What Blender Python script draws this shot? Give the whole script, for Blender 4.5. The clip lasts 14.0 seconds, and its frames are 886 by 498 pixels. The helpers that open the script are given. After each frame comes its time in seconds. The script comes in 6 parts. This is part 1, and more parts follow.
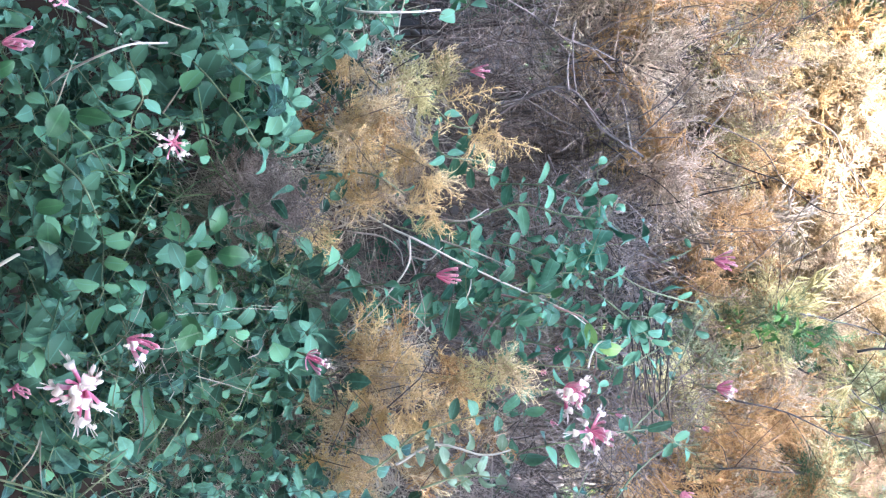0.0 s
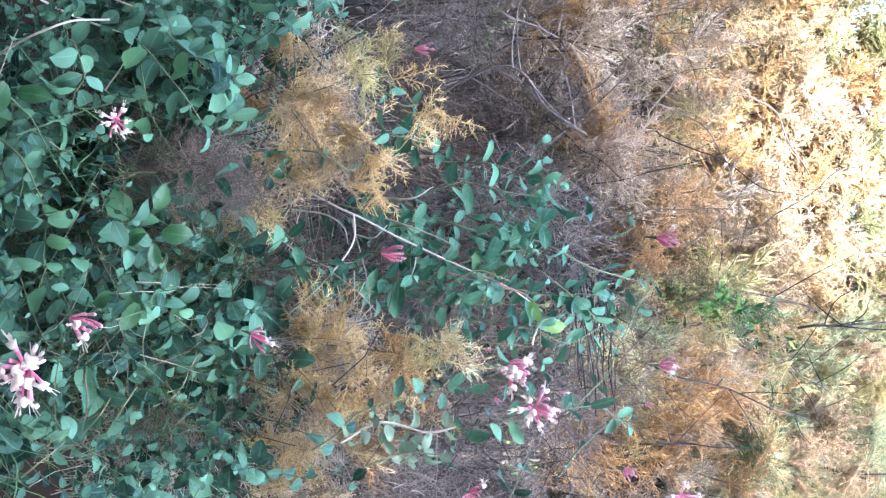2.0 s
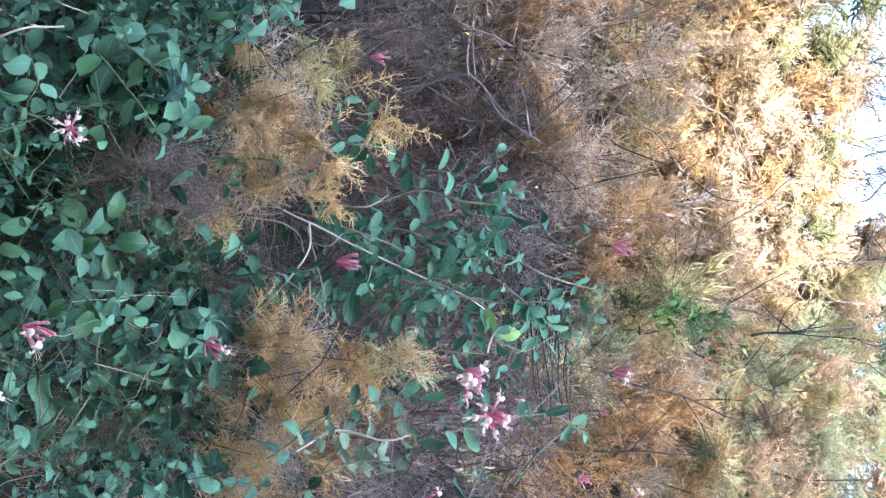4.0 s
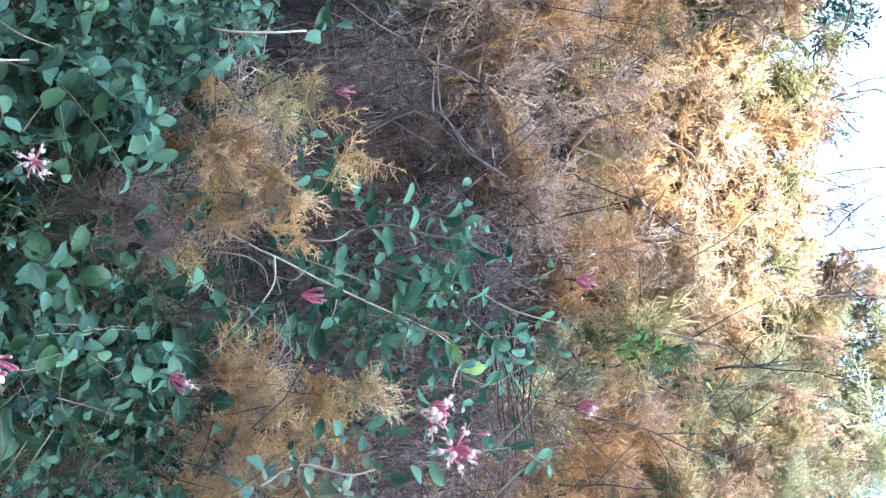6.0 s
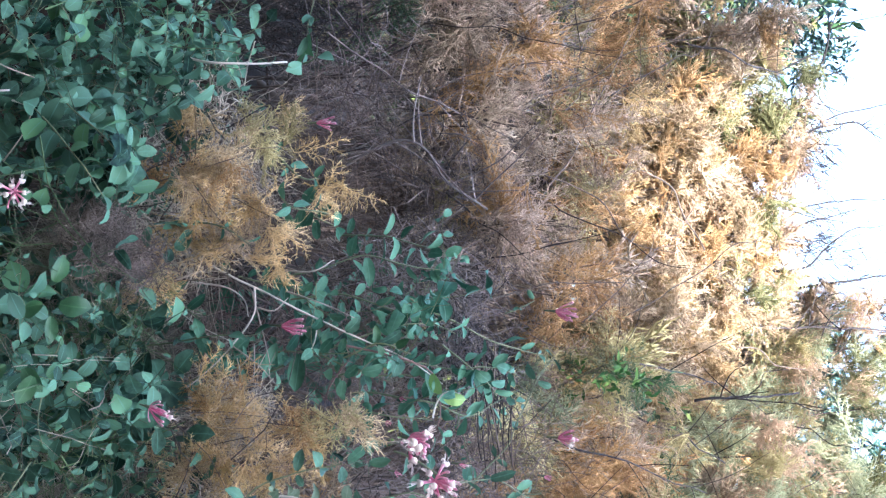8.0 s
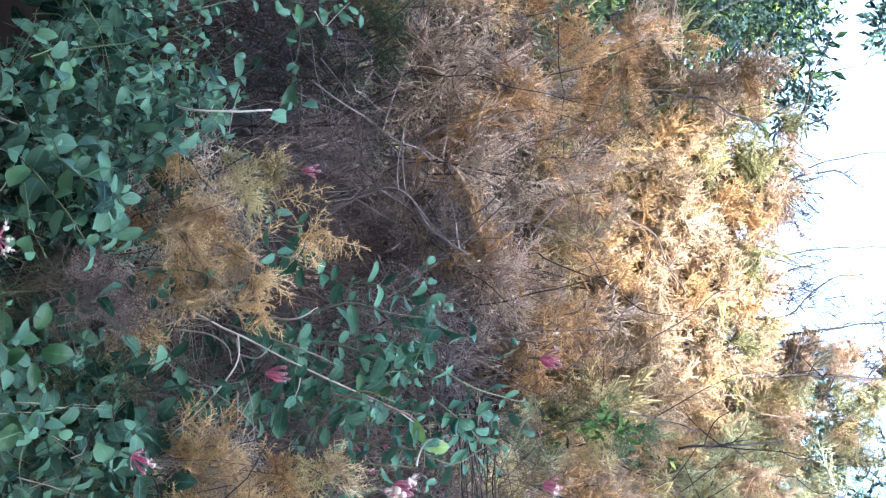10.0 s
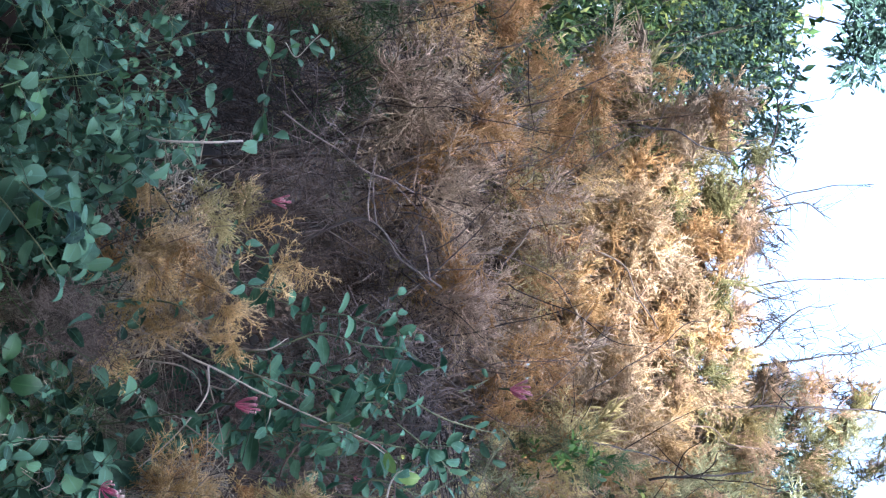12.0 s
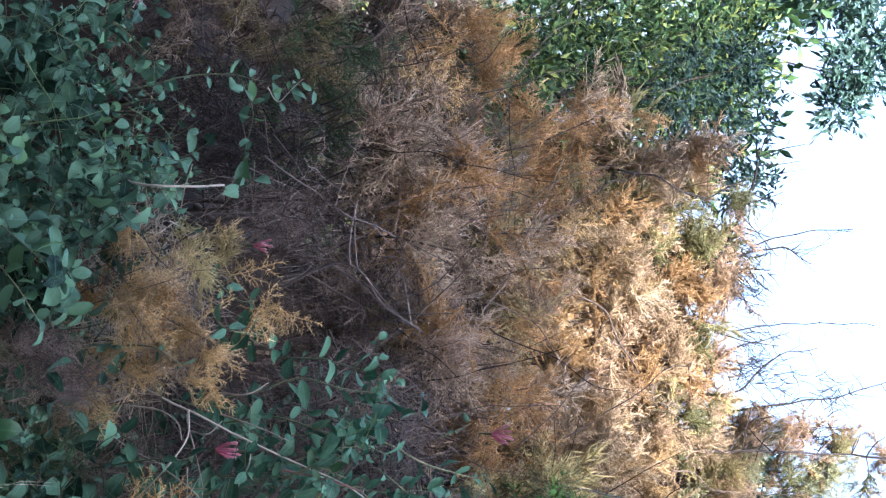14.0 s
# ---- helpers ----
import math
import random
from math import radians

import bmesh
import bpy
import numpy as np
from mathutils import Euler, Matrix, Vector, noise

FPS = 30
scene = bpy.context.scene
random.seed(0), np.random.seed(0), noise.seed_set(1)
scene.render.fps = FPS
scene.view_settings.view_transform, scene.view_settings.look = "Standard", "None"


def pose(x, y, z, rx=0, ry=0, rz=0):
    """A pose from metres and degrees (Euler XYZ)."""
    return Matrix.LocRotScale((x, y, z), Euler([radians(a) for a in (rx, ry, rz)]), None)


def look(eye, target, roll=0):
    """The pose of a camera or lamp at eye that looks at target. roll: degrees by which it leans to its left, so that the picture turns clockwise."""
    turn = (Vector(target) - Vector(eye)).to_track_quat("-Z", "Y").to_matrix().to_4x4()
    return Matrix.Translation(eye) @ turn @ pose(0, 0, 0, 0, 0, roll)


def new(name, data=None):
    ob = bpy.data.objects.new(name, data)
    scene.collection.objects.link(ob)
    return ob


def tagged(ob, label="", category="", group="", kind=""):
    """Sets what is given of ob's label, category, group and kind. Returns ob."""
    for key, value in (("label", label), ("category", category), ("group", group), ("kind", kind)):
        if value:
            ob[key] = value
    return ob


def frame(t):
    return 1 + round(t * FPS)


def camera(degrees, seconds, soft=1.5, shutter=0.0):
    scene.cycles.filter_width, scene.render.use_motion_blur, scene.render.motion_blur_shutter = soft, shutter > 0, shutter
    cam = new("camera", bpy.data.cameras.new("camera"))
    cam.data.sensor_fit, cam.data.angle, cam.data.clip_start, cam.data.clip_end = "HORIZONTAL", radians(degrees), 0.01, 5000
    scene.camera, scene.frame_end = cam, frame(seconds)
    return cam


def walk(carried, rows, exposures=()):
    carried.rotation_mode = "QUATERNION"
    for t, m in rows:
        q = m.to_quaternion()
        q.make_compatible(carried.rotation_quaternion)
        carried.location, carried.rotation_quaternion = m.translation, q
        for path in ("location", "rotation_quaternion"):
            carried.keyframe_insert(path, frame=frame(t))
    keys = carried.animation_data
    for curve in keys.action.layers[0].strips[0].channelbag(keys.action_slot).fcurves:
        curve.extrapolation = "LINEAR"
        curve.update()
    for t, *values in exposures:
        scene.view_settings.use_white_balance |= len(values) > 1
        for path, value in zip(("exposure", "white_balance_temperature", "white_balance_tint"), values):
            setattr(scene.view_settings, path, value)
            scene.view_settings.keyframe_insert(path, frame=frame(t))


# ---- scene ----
EYE = 1.55
cam = camera(33.0, 14.0, soft=1.3)
# seconds, degrees to the left, degrees up, lean to the left (the phone is held on its side), sway of the hand in metres
ROWS = [
    (0, 0.040, -6.006, 89.950, 0.0013, 0.0084, -0.0002),
    (0.5, -0.309, -5.633, 89.971, 0.0007, 0.0078, 0.0003),
    (1, -0.697, -5.003, 89.966, 0.0010, 0.0072, 0.0006),
    (1.5, -0.873, -4.429, 89.975, 0.0003, 0.0061, 0.0003),
    (2, -0.829, -3.899, 89.986, 0.0005, 0.0053, 0.0005),
    (2.5, -0.886, -3.455, 89.961, 0.0005, 0.0045, 0.0007),
    (3, -0.886, -3.050, 89.971, 0.0002, 0.0032, 0.0011),
    (5.5, 0.392, -1.069, 90.002, 0.0000, 0.0001, 0.0003),
    (6, 0.770, -0.874, 90.006, 0.0001, -0.0009, 0.0013),
    (6.5, 1.146, -0.634, 90.043, -0.0000, 0.0000, -0.0000),
    (7, 1.468, -0.392, 90.071, -0.0001, -0.0016, 0.0003),
    (9.5, 3.116, 0.281, 90.118, 0.0004, -0.0044, 0.0009),
    (10, 3.784, 0.517, 90.150, 0.0004, -0.0055, 0.0005),
    (10.5, 4.341, 0.795, 90.202, 0.0006, -0.0064, -0.0002),
    (11, 4.640, 1.066, 90.176, 0.0014, -0.0082, 0.0005),
    (11.5, 4.751, 1.367, 90.163, 0.0019, -0.0093, 0.0006),
    (12, 5.011, 1.639, 90.190, 0.0020, -0.0089, 0.0004),
    (12.5, 5.378, 1.871, 90.221, 0.0017, -0.0094, -0.0001),
    (13, 5.767, 2.129, 90.266, 0.0020, -0.0090, 0.0002),
    (13.5, 6.176, 2.296, 90.259, 0.0019, -0.0104, 0.0001),
    (14, 6.706, 2.376, 90.323, 0.0019, -0.0112, -0.0005),
]
walk(cam, [(t, pose(x, y, EYE + z, 90 + up, 0, left) @ pose(0, 0, 0, 0, 0, lean)) for t, left, up, lean, x, y, z in ROWS],
     exposures=[(0, 4.15, 5180, 9), (1, 4.12, 5190, 9), (2, 4.10, 5150, 9), (2.5, 3.94, 5130, 10), (3, 3.69, 5150, 10), (5.5, 3.65, 5180, 12), (7, 3.65, 5150, 12), (9.5, 3.30, 5260, 13), (10.5, 3.41, 5220, 13), (11.2, 3.24, 5240, 14), (12, 2.89, 5310, 15), (13, 2.75, 5340, 16), (14, 2.75, 5370, 16)])

# ---- light ----
SUN_UP, SUN_SIDE = 38.0, -8.0
world = bpy.data.worlds.new("sky")
scene.world = world
world.use_nodes = True
wn = world.node_tree.nodes
sky = wn.new("ShaderNodeTexSky")
sky.sky_type = "NISHITA"
sky.sun_disc = False
sky.sun_elevation = radians(SUN_UP)
sky.sun_rotation = radians(180 + SUN_SIDE)
sky.air_density, sky.dust_density, sky.ozone_density = 0.95, 9.0, 0.3
world.node_tree.links.new(sky.outputs[0], wn["Background"].inputs[0])
wn["Background"].inputs[1].default_value = 0.15
sun_data = bpy.data.lights.new("sun", "SUN")
sun_data.energy, sun_data.angle, sun_data.color = 2.7, radians(0.6), (1.0, 0.89, 0.72)
sun = new("sun", sun_data)
SUN_WAY = Vector((math.sin(radians(SUN_SIDE)) * math.cos(radians(SUN_UP)), -math.cos(radians(SUN_SIDE)) * math.cos(radians(SUN_UP)), math.sin(radians(SUN_UP))))
sun.matrix_world = look(SUN_WAY * 30, (0, 0, 0))



# ---- materials ----
def mat(name, dark, light, rough=0.6, scale=60.0, island=0.0, per_object=0.25, translucent=0.0, bump=0.2, rib=None, spec=0.4, third=None):
    m = bpy.data.materials.new(name)
    m.use_nodes = True
    n, l = m.node_tree.nodes, m.node_tree.links
    bsdf = n["Principled BSDF"]
    bsdf.inputs["Roughness"].default_value = rough
    bsdf.inputs["Specular IOR Level"].default_value = spec
    coord = n.new("ShaderNodeTexCoord")
    grain = n.new("ShaderNodeTexNoise")
    grain.inputs["Scale"].default_value = scale
    grain.inputs["Detail"].default_value = 4
    l.new(coord.outputs["Object"], grain.inputs["Vector"])
    wide = n.new("ShaderNodeTexNoise")
    wide.inputs["Scale"].default_value = scale * 0.13
    l.new(coord.outputs["Object"], wide.inputs["Vector"])
    info, geo = n.new("ShaderNodeObjectInfo"), n.new("ShaderNodeNewGeometry")

    def math_node(op, a, b):
        k = n.new("ShaderNodeMath")
        k.operation = op
        for i, v in enumerate((a, b)):
            if isinstance(v, (int, float)):
                k.inputs[i].default_value = v
            else:
                l.new(v, k.inputs[i])
        return k.outputs[0]

    total = math_node("ADD", math_node("MULTIPLY", grain.outputs["Fac"], 0.5), math_node("MULTIPLY", wide.outputs["Fac"], 0.5))
    total = math_node("ADD", total, math_node("MULTIPLY", math_node("SUBTRACT", info.outputs["Random"], 0.5), 2 * per_object))
    if island:
        total = math_node("ADD", total, math_node("MULTIPLY", math_node("SUBTRACT", geo.outputs["Random Per Island"], 0.5), 2 * island))
    ramp = n.new("ShaderNodeValToRGB")
    e = ramp.color_ramp.elements
    e[0].position, e[0].color = 0.2, (*dark, 1)
    e[1].position, e[1].color = 0.75, (*light, 1)
    if third:
        k = e.new(0.97)
        k.color = (*third, 1)
    l.new(total, ramp.inputs[0])
    colour = ramp.outputs[0]
    if rib:
        uv = n.new("ShaderNodeUVMap")
        sep = n.new("ShaderNodeSeparateXYZ")
        l.new(uv.outputs[0], sep.inputs[0])
        off = math_node("ABSOLUTE", math_node("SUBTRACT", sep.outputs[0], 0.5), 0.0)
        line = math_node("LESS_THAN", off, 0.035)
        mix = n.new("ShaderNodeMix")
        mix.data_type = "RGBA"
        l.new(math_node("MULTIPLY", line, 0.3), mix.inputs[0])
        l.new(colour, mix.inputs[6])
        mix.inputs[7].default_value = (*rib, 1)
        colour = mix.outputs[2]
    l.new(colour, bsdf.inputs["Base Color"])
    if bump:
        b = n.new("ShaderNodeBump")
        b.inputs["Strength"].default_value = bump
        b.inputs["Distance"].default_value = 0.002
        l.new(grain.outputs["Fac"], b.inputs["Height"])
        l.new(b.outputs[0], bsdf.inputs["Normal"])
    if translucent:
        t = n.new("ShaderNodeBsdfTranslucent")
        l.new(colour, t.inputs["Color"])
        mx = n.new("ShaderNodeMixShader")
        mx.inputs[0].default_value = translucent
        l.new(bsdf.outputs[0], mx.inputs[1])
        l.new(t.outputs[0], mx.inputs[2])
        l.new(mx.outputs[0], n["Material Output"].inputs[0])
    return m


LEAF = mat("honeysuckle_leaf", (0.010, 0.032, 0.022), (0.116, 0.234, 0.148), rough=0.5, scale=5, island=0.32, per_object=0.32, translucent=0.08, rib=(0.16, 0.33, 0.26), bump=0.2, spec=0.15, third=(0.11, 0.235, 0.11))
LEAF_YOUNG = mat("young_leaf", (0.16, 0.30, 0.08), (0.30, 0.46, 0.14), rough=0.45, scale=25, per_object=0.2, translucent=0.25, rib=(0.4, 0.5, 0.25), bump=0.1)
LEAF_MID = mat("spray_leaf", (0.026, 0.088, 0.052), (0.125, 0.27, 0.165), rough=0.5, scale=5, per_object=0.3, translucent=0.1, rib=(0.18, 0.34, 0.24), bump=0.2, spec=0.22, third=(0.17, 0.32, 0.15))
LEAF_SAGE = mat("sage_leaf", (0.11, 0.17, 0.10), (0.26, 0.34, 0.22), rough=0.7, scale=25, per_object=0.2, island=0.2, translucent=0.15, rib=(0.4, 0.48, 0.38), bump=0.1)
STEM_GREEN = mat("green_stem", (0.05, 0.08, 0.04), (0.19, 0.21, 0.11), scale=40, island=0.3)
LEAF_GREEN = mat("fresh_green_leaf", (0.018, 0.062, 0.024), (0.05, 0.13, 0.05), rough=0.42, scale=5, per_object=0.2, translucent=0.12, rib=(0.10, 0.22, 0.09), bump=0.2)
STEM_RED = mat("reddish_stem", (0.10, 0.05, 0.05), (0.24, 0.14, 0.12), scale=40, island=0.2)
STEM_PALE = mat("pale_dead_stem", (0.42, 0.37, 0.30), (0.72, 0.68, 0.60), scale=60, rough=0.75)
STEM_TAN = mat("tan_stem", (0.28, 0.235, 0.19), (0.58, 0.52, 0.45), scale=60, rough=0.75, island=0.2)
STEM_DULL = mat("dull_tan_stem", (0.14, 0.115, 0.085), (0.34, 0.29, 0.22), scale=60, rough=0.8, island=0.2)
TWIG_GREY = mat("grey_twig", (0.022, 0.018, 0.017), (0.27, 0.225, 0.21), scale=50, island=0.5, rough=0.85)
TWIG_BROWN = mat("brown_twig", (0.038, 0.029, 0.025), (0.20, 0.155, 0.128), scale=50, island=0.35, rough=0.85)
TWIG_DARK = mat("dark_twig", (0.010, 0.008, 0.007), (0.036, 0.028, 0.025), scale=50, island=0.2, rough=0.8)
GRASS = mat("dry_grass", (0.17, 0.145, 0.11), (0.56, 0.485, 0.38), scale=40, island=0.35, rough=0.8)
DEAD_FINE = mat("fine_dead_stalks", (0.10, 0.08, 0.068), (0.36, 0.30, 0.255), scale=40, island=0.4, rough=0.85)
GRASS_GREEN = mat("green_grass", (0.05, 0.10, 0.04), (0.16, 0.24, 0.10), scale=40, island=0.35, rough=0.7)
FEATHER = {}
# in the shade: old grey-brown sprays among fresher golden ones, brightened for low light
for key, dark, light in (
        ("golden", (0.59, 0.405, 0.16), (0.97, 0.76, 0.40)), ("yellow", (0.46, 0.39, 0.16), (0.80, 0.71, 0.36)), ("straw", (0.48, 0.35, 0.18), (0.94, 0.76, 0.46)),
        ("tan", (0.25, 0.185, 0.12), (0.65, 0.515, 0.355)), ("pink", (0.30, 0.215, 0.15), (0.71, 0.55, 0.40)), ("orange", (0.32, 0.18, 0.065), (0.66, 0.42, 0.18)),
        # brown and grey are darkened to stand in for shade inside the shrubs
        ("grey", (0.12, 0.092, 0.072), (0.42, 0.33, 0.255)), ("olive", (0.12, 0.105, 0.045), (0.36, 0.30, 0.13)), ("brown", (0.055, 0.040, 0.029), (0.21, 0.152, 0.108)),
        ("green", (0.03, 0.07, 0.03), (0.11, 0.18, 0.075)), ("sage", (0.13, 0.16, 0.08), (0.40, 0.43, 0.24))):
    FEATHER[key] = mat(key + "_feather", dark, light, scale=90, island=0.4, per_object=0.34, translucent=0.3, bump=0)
# the tamarisks in the sun: same hues, pale ones toned down against whiteout
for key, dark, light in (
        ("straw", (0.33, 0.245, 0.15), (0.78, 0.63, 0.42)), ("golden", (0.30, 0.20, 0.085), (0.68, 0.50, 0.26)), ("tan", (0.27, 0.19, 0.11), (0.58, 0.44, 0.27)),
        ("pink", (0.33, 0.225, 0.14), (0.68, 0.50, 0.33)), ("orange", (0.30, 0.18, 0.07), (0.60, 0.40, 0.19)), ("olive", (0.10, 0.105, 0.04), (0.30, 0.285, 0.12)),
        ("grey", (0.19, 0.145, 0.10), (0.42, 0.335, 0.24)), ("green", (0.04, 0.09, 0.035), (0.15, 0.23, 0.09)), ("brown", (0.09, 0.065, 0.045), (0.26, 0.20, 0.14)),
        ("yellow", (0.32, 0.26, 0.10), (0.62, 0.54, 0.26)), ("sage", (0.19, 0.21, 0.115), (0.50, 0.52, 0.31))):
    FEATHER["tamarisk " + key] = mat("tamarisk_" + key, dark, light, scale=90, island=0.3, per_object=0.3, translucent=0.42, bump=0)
PETAL_PINK = mat("pink_tube", (0.60, 0.13, 0.25), (0.86, 0.37, 0.49), rough=0.5, scale=4, per_object=0.35, translucent=0.12, bump=0)
PETAL_PALE = mat("pale_pink_tip", (0.72, 0.26, 0.37), (0.88, 0.54, 0.60), rough=0.5, scale=60, per_object=0.3, translucent=0.15, bump=0)
PETAL_WHITE = mat("white_lip", (0.62, 0.50, 0.44), (0.84, 0.75, 0.66), rough=0.5, scale=70, per_object=0.3, translucent=0.2, bump=0)
# wide range: the yellow-green third stands in for sunlit leaves
TREE_LEAF = mat("tree_leaf", (0.010, 0.028, 0.012), (0.055, 0.115, 0.036), rough=0.6, scale=8, island=0.5, per_object=0.1, translucent=0.05, spec=0.2, bump=0, third=(0.17, 0.21, 0.05))
TREE_BLUE = mat("bluish_tree_leaf", (0.014, 0.036, 0.032), (0.06, 0.115, 0.09), rough=0.6, scale=30, island=0.4, per_object=0.1, translucent=0.05, spec=0.2, bump=0)
WEED_LEAF = mat("weed_leaf", (0.03, 0.09, 0.02), (0.13, 0.25, 0.06), rough=0.55, scale=20, island=0.4, per_object=0.1, translucent=0.2, spec=0.2, bump=0, third=(0.26, 0.34, 0.08))
BARK = mat("bark", (0.05, 0.04, 0.035), (0.17, 0.14, 0.12), rough=0.9, scale=18, bump=0.6)
# earth coloured near-black so gaps between the leaves look shaded
EARTH_SHADE = mat("earth_litter_shade", (0.006, 0.0045, 0.0032), (0.020, 0.0145, 0.010), rough=0.95, scale=30, bump=1.0, per_object=0, spec=0.08, third=(0.035, 0.028, 0.02))


# ---- mesh helpers ----
class Shape:
    """Vertices and faces that end up as one mesh."""

    def __init__(self):
        self.v, self.f, self.m, self.uv = [], [], [], []

    def tube(self, pts, r0, r1, sides=4, mi=0, cap=False):
        pts = [Vector(p) for p in pts]
        base, k = len(self.v), len(pts)
        for i, p in enumerate(pts):
            way = (pts[min(i + 1, k - 1)] - pts[max(i - 1, 0)]).normalized()
            a = way.orthogonal().normalized() if i == 0 else (a - way * a.dot(way)).normalized()
            b = way.cross(a)
            r = r0 + (r1 - r0) * i / (k - 1)
            for s in range(sides):
                w = 2 * math.pi * s / sides
                self.v.append(p + a * (r * math.cos(w)) + b * (r * math.sin(w)))
        for i in range(k - 1):
            for s in range(sides):
                s2 = (s + 1) % sides
                self.face((base + i * sides + s, base + i * sides + s2, base + (i + 1) * sides + s2, base + (i + 1) * sides + s), mi)
        if cap:
            self.face(tuple(base + s for s in reversed(range(sides))), mi)
            self.face(tuple(base + (k - 1) * sides + s for s in range(sides)), mi)

    def needle(self, p, tip, r, mi=0):
        """A three-sided spike."""
        p, tip = Vector(p), Vector(tip)
        way = (tip - p).normalized()
        a = way.orthogonal().normalized() * r
        b = way.cross(a)
        base = len(self.v)
        self.v += [p + a, p - a * 0.5 + b * 0.87, p - a * 0.5 - b * 0.87, tip]
        for s in range(3):
            self.face((base + s, base + (s + 1) % 3, base + 3), mi)

    def face(self, idx, mi=0, uv=None):
        self.f.append(idx)
        self.m.append(mi)
        self.uv.append(uv)

    def leaf(self, m, length, width, fold=0.25, droop=0.25, rows=5, shape=0.0, mi=0, wave=0.0, sway=0.0, twist=0.0):
        """A leaf along +Y of the pose m, with its face to +Z."""
        base = len(self.v)
        for i in range(rows + 1):
            t = i / rows
            w = 0.5 * width * math.sin(math.pi * min(1, t * 0.95 + 0.04) ** (1.0 + shape)) ** 0.55
            if i == rows:
                w = 0.012 * width
            y = length * t * (1 - 0.15 * droop * t)
            z = -droop * length * t * t * 0.6
            ca, sa = math.cos(twist * t), math.sin(twist * t)
            for s in (-1, 0, 1):
                edge = fold * w * abs(s) + wave * width * math.sin(7 * t + 2 * s) * abs(s)
                self.v.append(m @ Vector((s * w * ca - edge * sa + sway * length * t * t, y, z + edge * ca + s * w * sa)))
        for i in range(rows):
            for s in range(2):
                a = base + i * 3 + s
                u0, u1, t0, t1 = s * 0.5, s * 0.5 + 0.5, i / rows, (i + 1) / rows
                self.face((a, a + 1, a + 4, a + 3), mi, ((u0, t0), (u1, t0), (u1, t1), (u0, t1)))

    def mesh(self, name, *mats, smooth=True):
        me = bpy.data.meshes.new(name)
        me.from_pydata([tuple(v) for v in self.v], [], self.f)
        for m in mats:
            me.materials.append(m)
        if len(mats) > 1:
            me.polygons.foreach_set("material_index", self.m)
        if any(self.uv):
            layer = me.uv_layers.new(name="uv")
            flat = []
            for f, uv in zip(self.f, self.uv):
                for q in (uv or [(0.1, 0.5)] * len(f)):
                    flat += q
            layer.data.foreach_set("uv", flat)
        if smooth:
            me.polygons.foreach_set("use_smooth", [True] * len(me.polygons))
        me.update()
        return me


def thing(name, label, category, at=(0, 0, 0), group="", kind=""):
    ob = new(name)
    ob.location = at
    ob.empty_display_size = 0.05
    return tagged(ob, label, category, group, kind)


def part(name, mesh, parent, m=None, label="", kind=""):
    """One mesh under a thing or a part; m is in the world."""
    ob = new(name, mesh)
    ob.parent = parent
    up = parent
    back = Matrix()
    while up is not None:
        back = back @ up.matrix_basis.inverted()
        up = up.parent
    ob.matrix_basis = back @ (m if m is not None else Matrix())
    if label or kind:
        tagged(ob, label, kind=kind)
    return ob


def smooth_line(pts, n):
    """n + 1 points on a smooth line through pts."""
    pts = [Vector(p) for p in pts]
    pts = [2 * pts[0] - pts[1]] + pts + [2 * pts[-1] - pts[-2]]
    out, k = [], len(pts) - 3
    for i in range(n + 1):
        s = min(i / n * k, k - 1e-6)
        j, t = int(s), s - int(s)
        a, b, c, d = pts[j:j + 4]
        out.append(0.5 * (2 * b + (c - a) * t + (2 * a - 5 * b + 4 * c - d) * t * t + (3 * b - a - 3 * c + d) * t ** 3))
    return out


def wobble(pts, size, seed):
    return [p + size * noise.noise_vector(p * 14 + Vector((seed, seed * 1.7, 0))) for p in pts]


def rand_dir(r):
    while True:
        v = Vector((r.uniform(-1, 1), r.uniform(-1, 1), r.uniform(-1, 1)))
        if 0.01 < v.length < 1:
            return v.normalized()


def frame_of(p, along, face, size=1.0):
    """A pose at p with +Y along and +Z turned to face."""
    y = along.normalized()
    x = y.cross(face)
    if x.length < 1e-4:
        x = y.orthogonal()
    x.normalize()
    z = x.cross(y)
    m = Matrix((x, y, z)).transposed().to_4x4()
    m.translation = p
    return m @ Matrix.Diagonal((size, size, size, 1))


# ---- ground and bank ----
def ground_height(x, y):
    """Flat ground with a weedy bank across the view and a dip behind it."""
    rise = 0.5 + 0.5 * math.tanh((y - 2.15) * 1.7)
    return 1.15 * rise + 0.05 * noise.noise(Vector((x * 1.3, y * 1.3, 3))) * min(1, 40 / (1 + x * x + y * y))


def build_ground():
    steps = [-1500, -400, -100, -30, -12, -6, -4, -3] + [-2.6 + 0.2 * i for i in range(27)] + [3, 4, 6, 12, 30, 100, 400, 1500]
    ys = [-1500, -400, -100, -30, -10, -5, -2, 0] + [0.6 + 0.12 * i for i in range(46)] + [6.6, 8, 12, 30, 100, 400, 1500]
    s = Shape()
    for y in ys:
        for x in steps:
            s.v.append(Vector((x, y, ground_height(x, y))))
    w = len(steps)
    for j in range(len(ys) - 1):
        for i in range(w - 1):
            s.face((j * w + i, j * w + i + 1, j * w + w + i + 1, j * w + w + i))
    ob = new("ground", s.mesh("ground", EARTH_SHADE))
    tagged(ob, "brown earth bank covered in dry litter, darkened for shade", "ground", kind="structure")


build_ground()


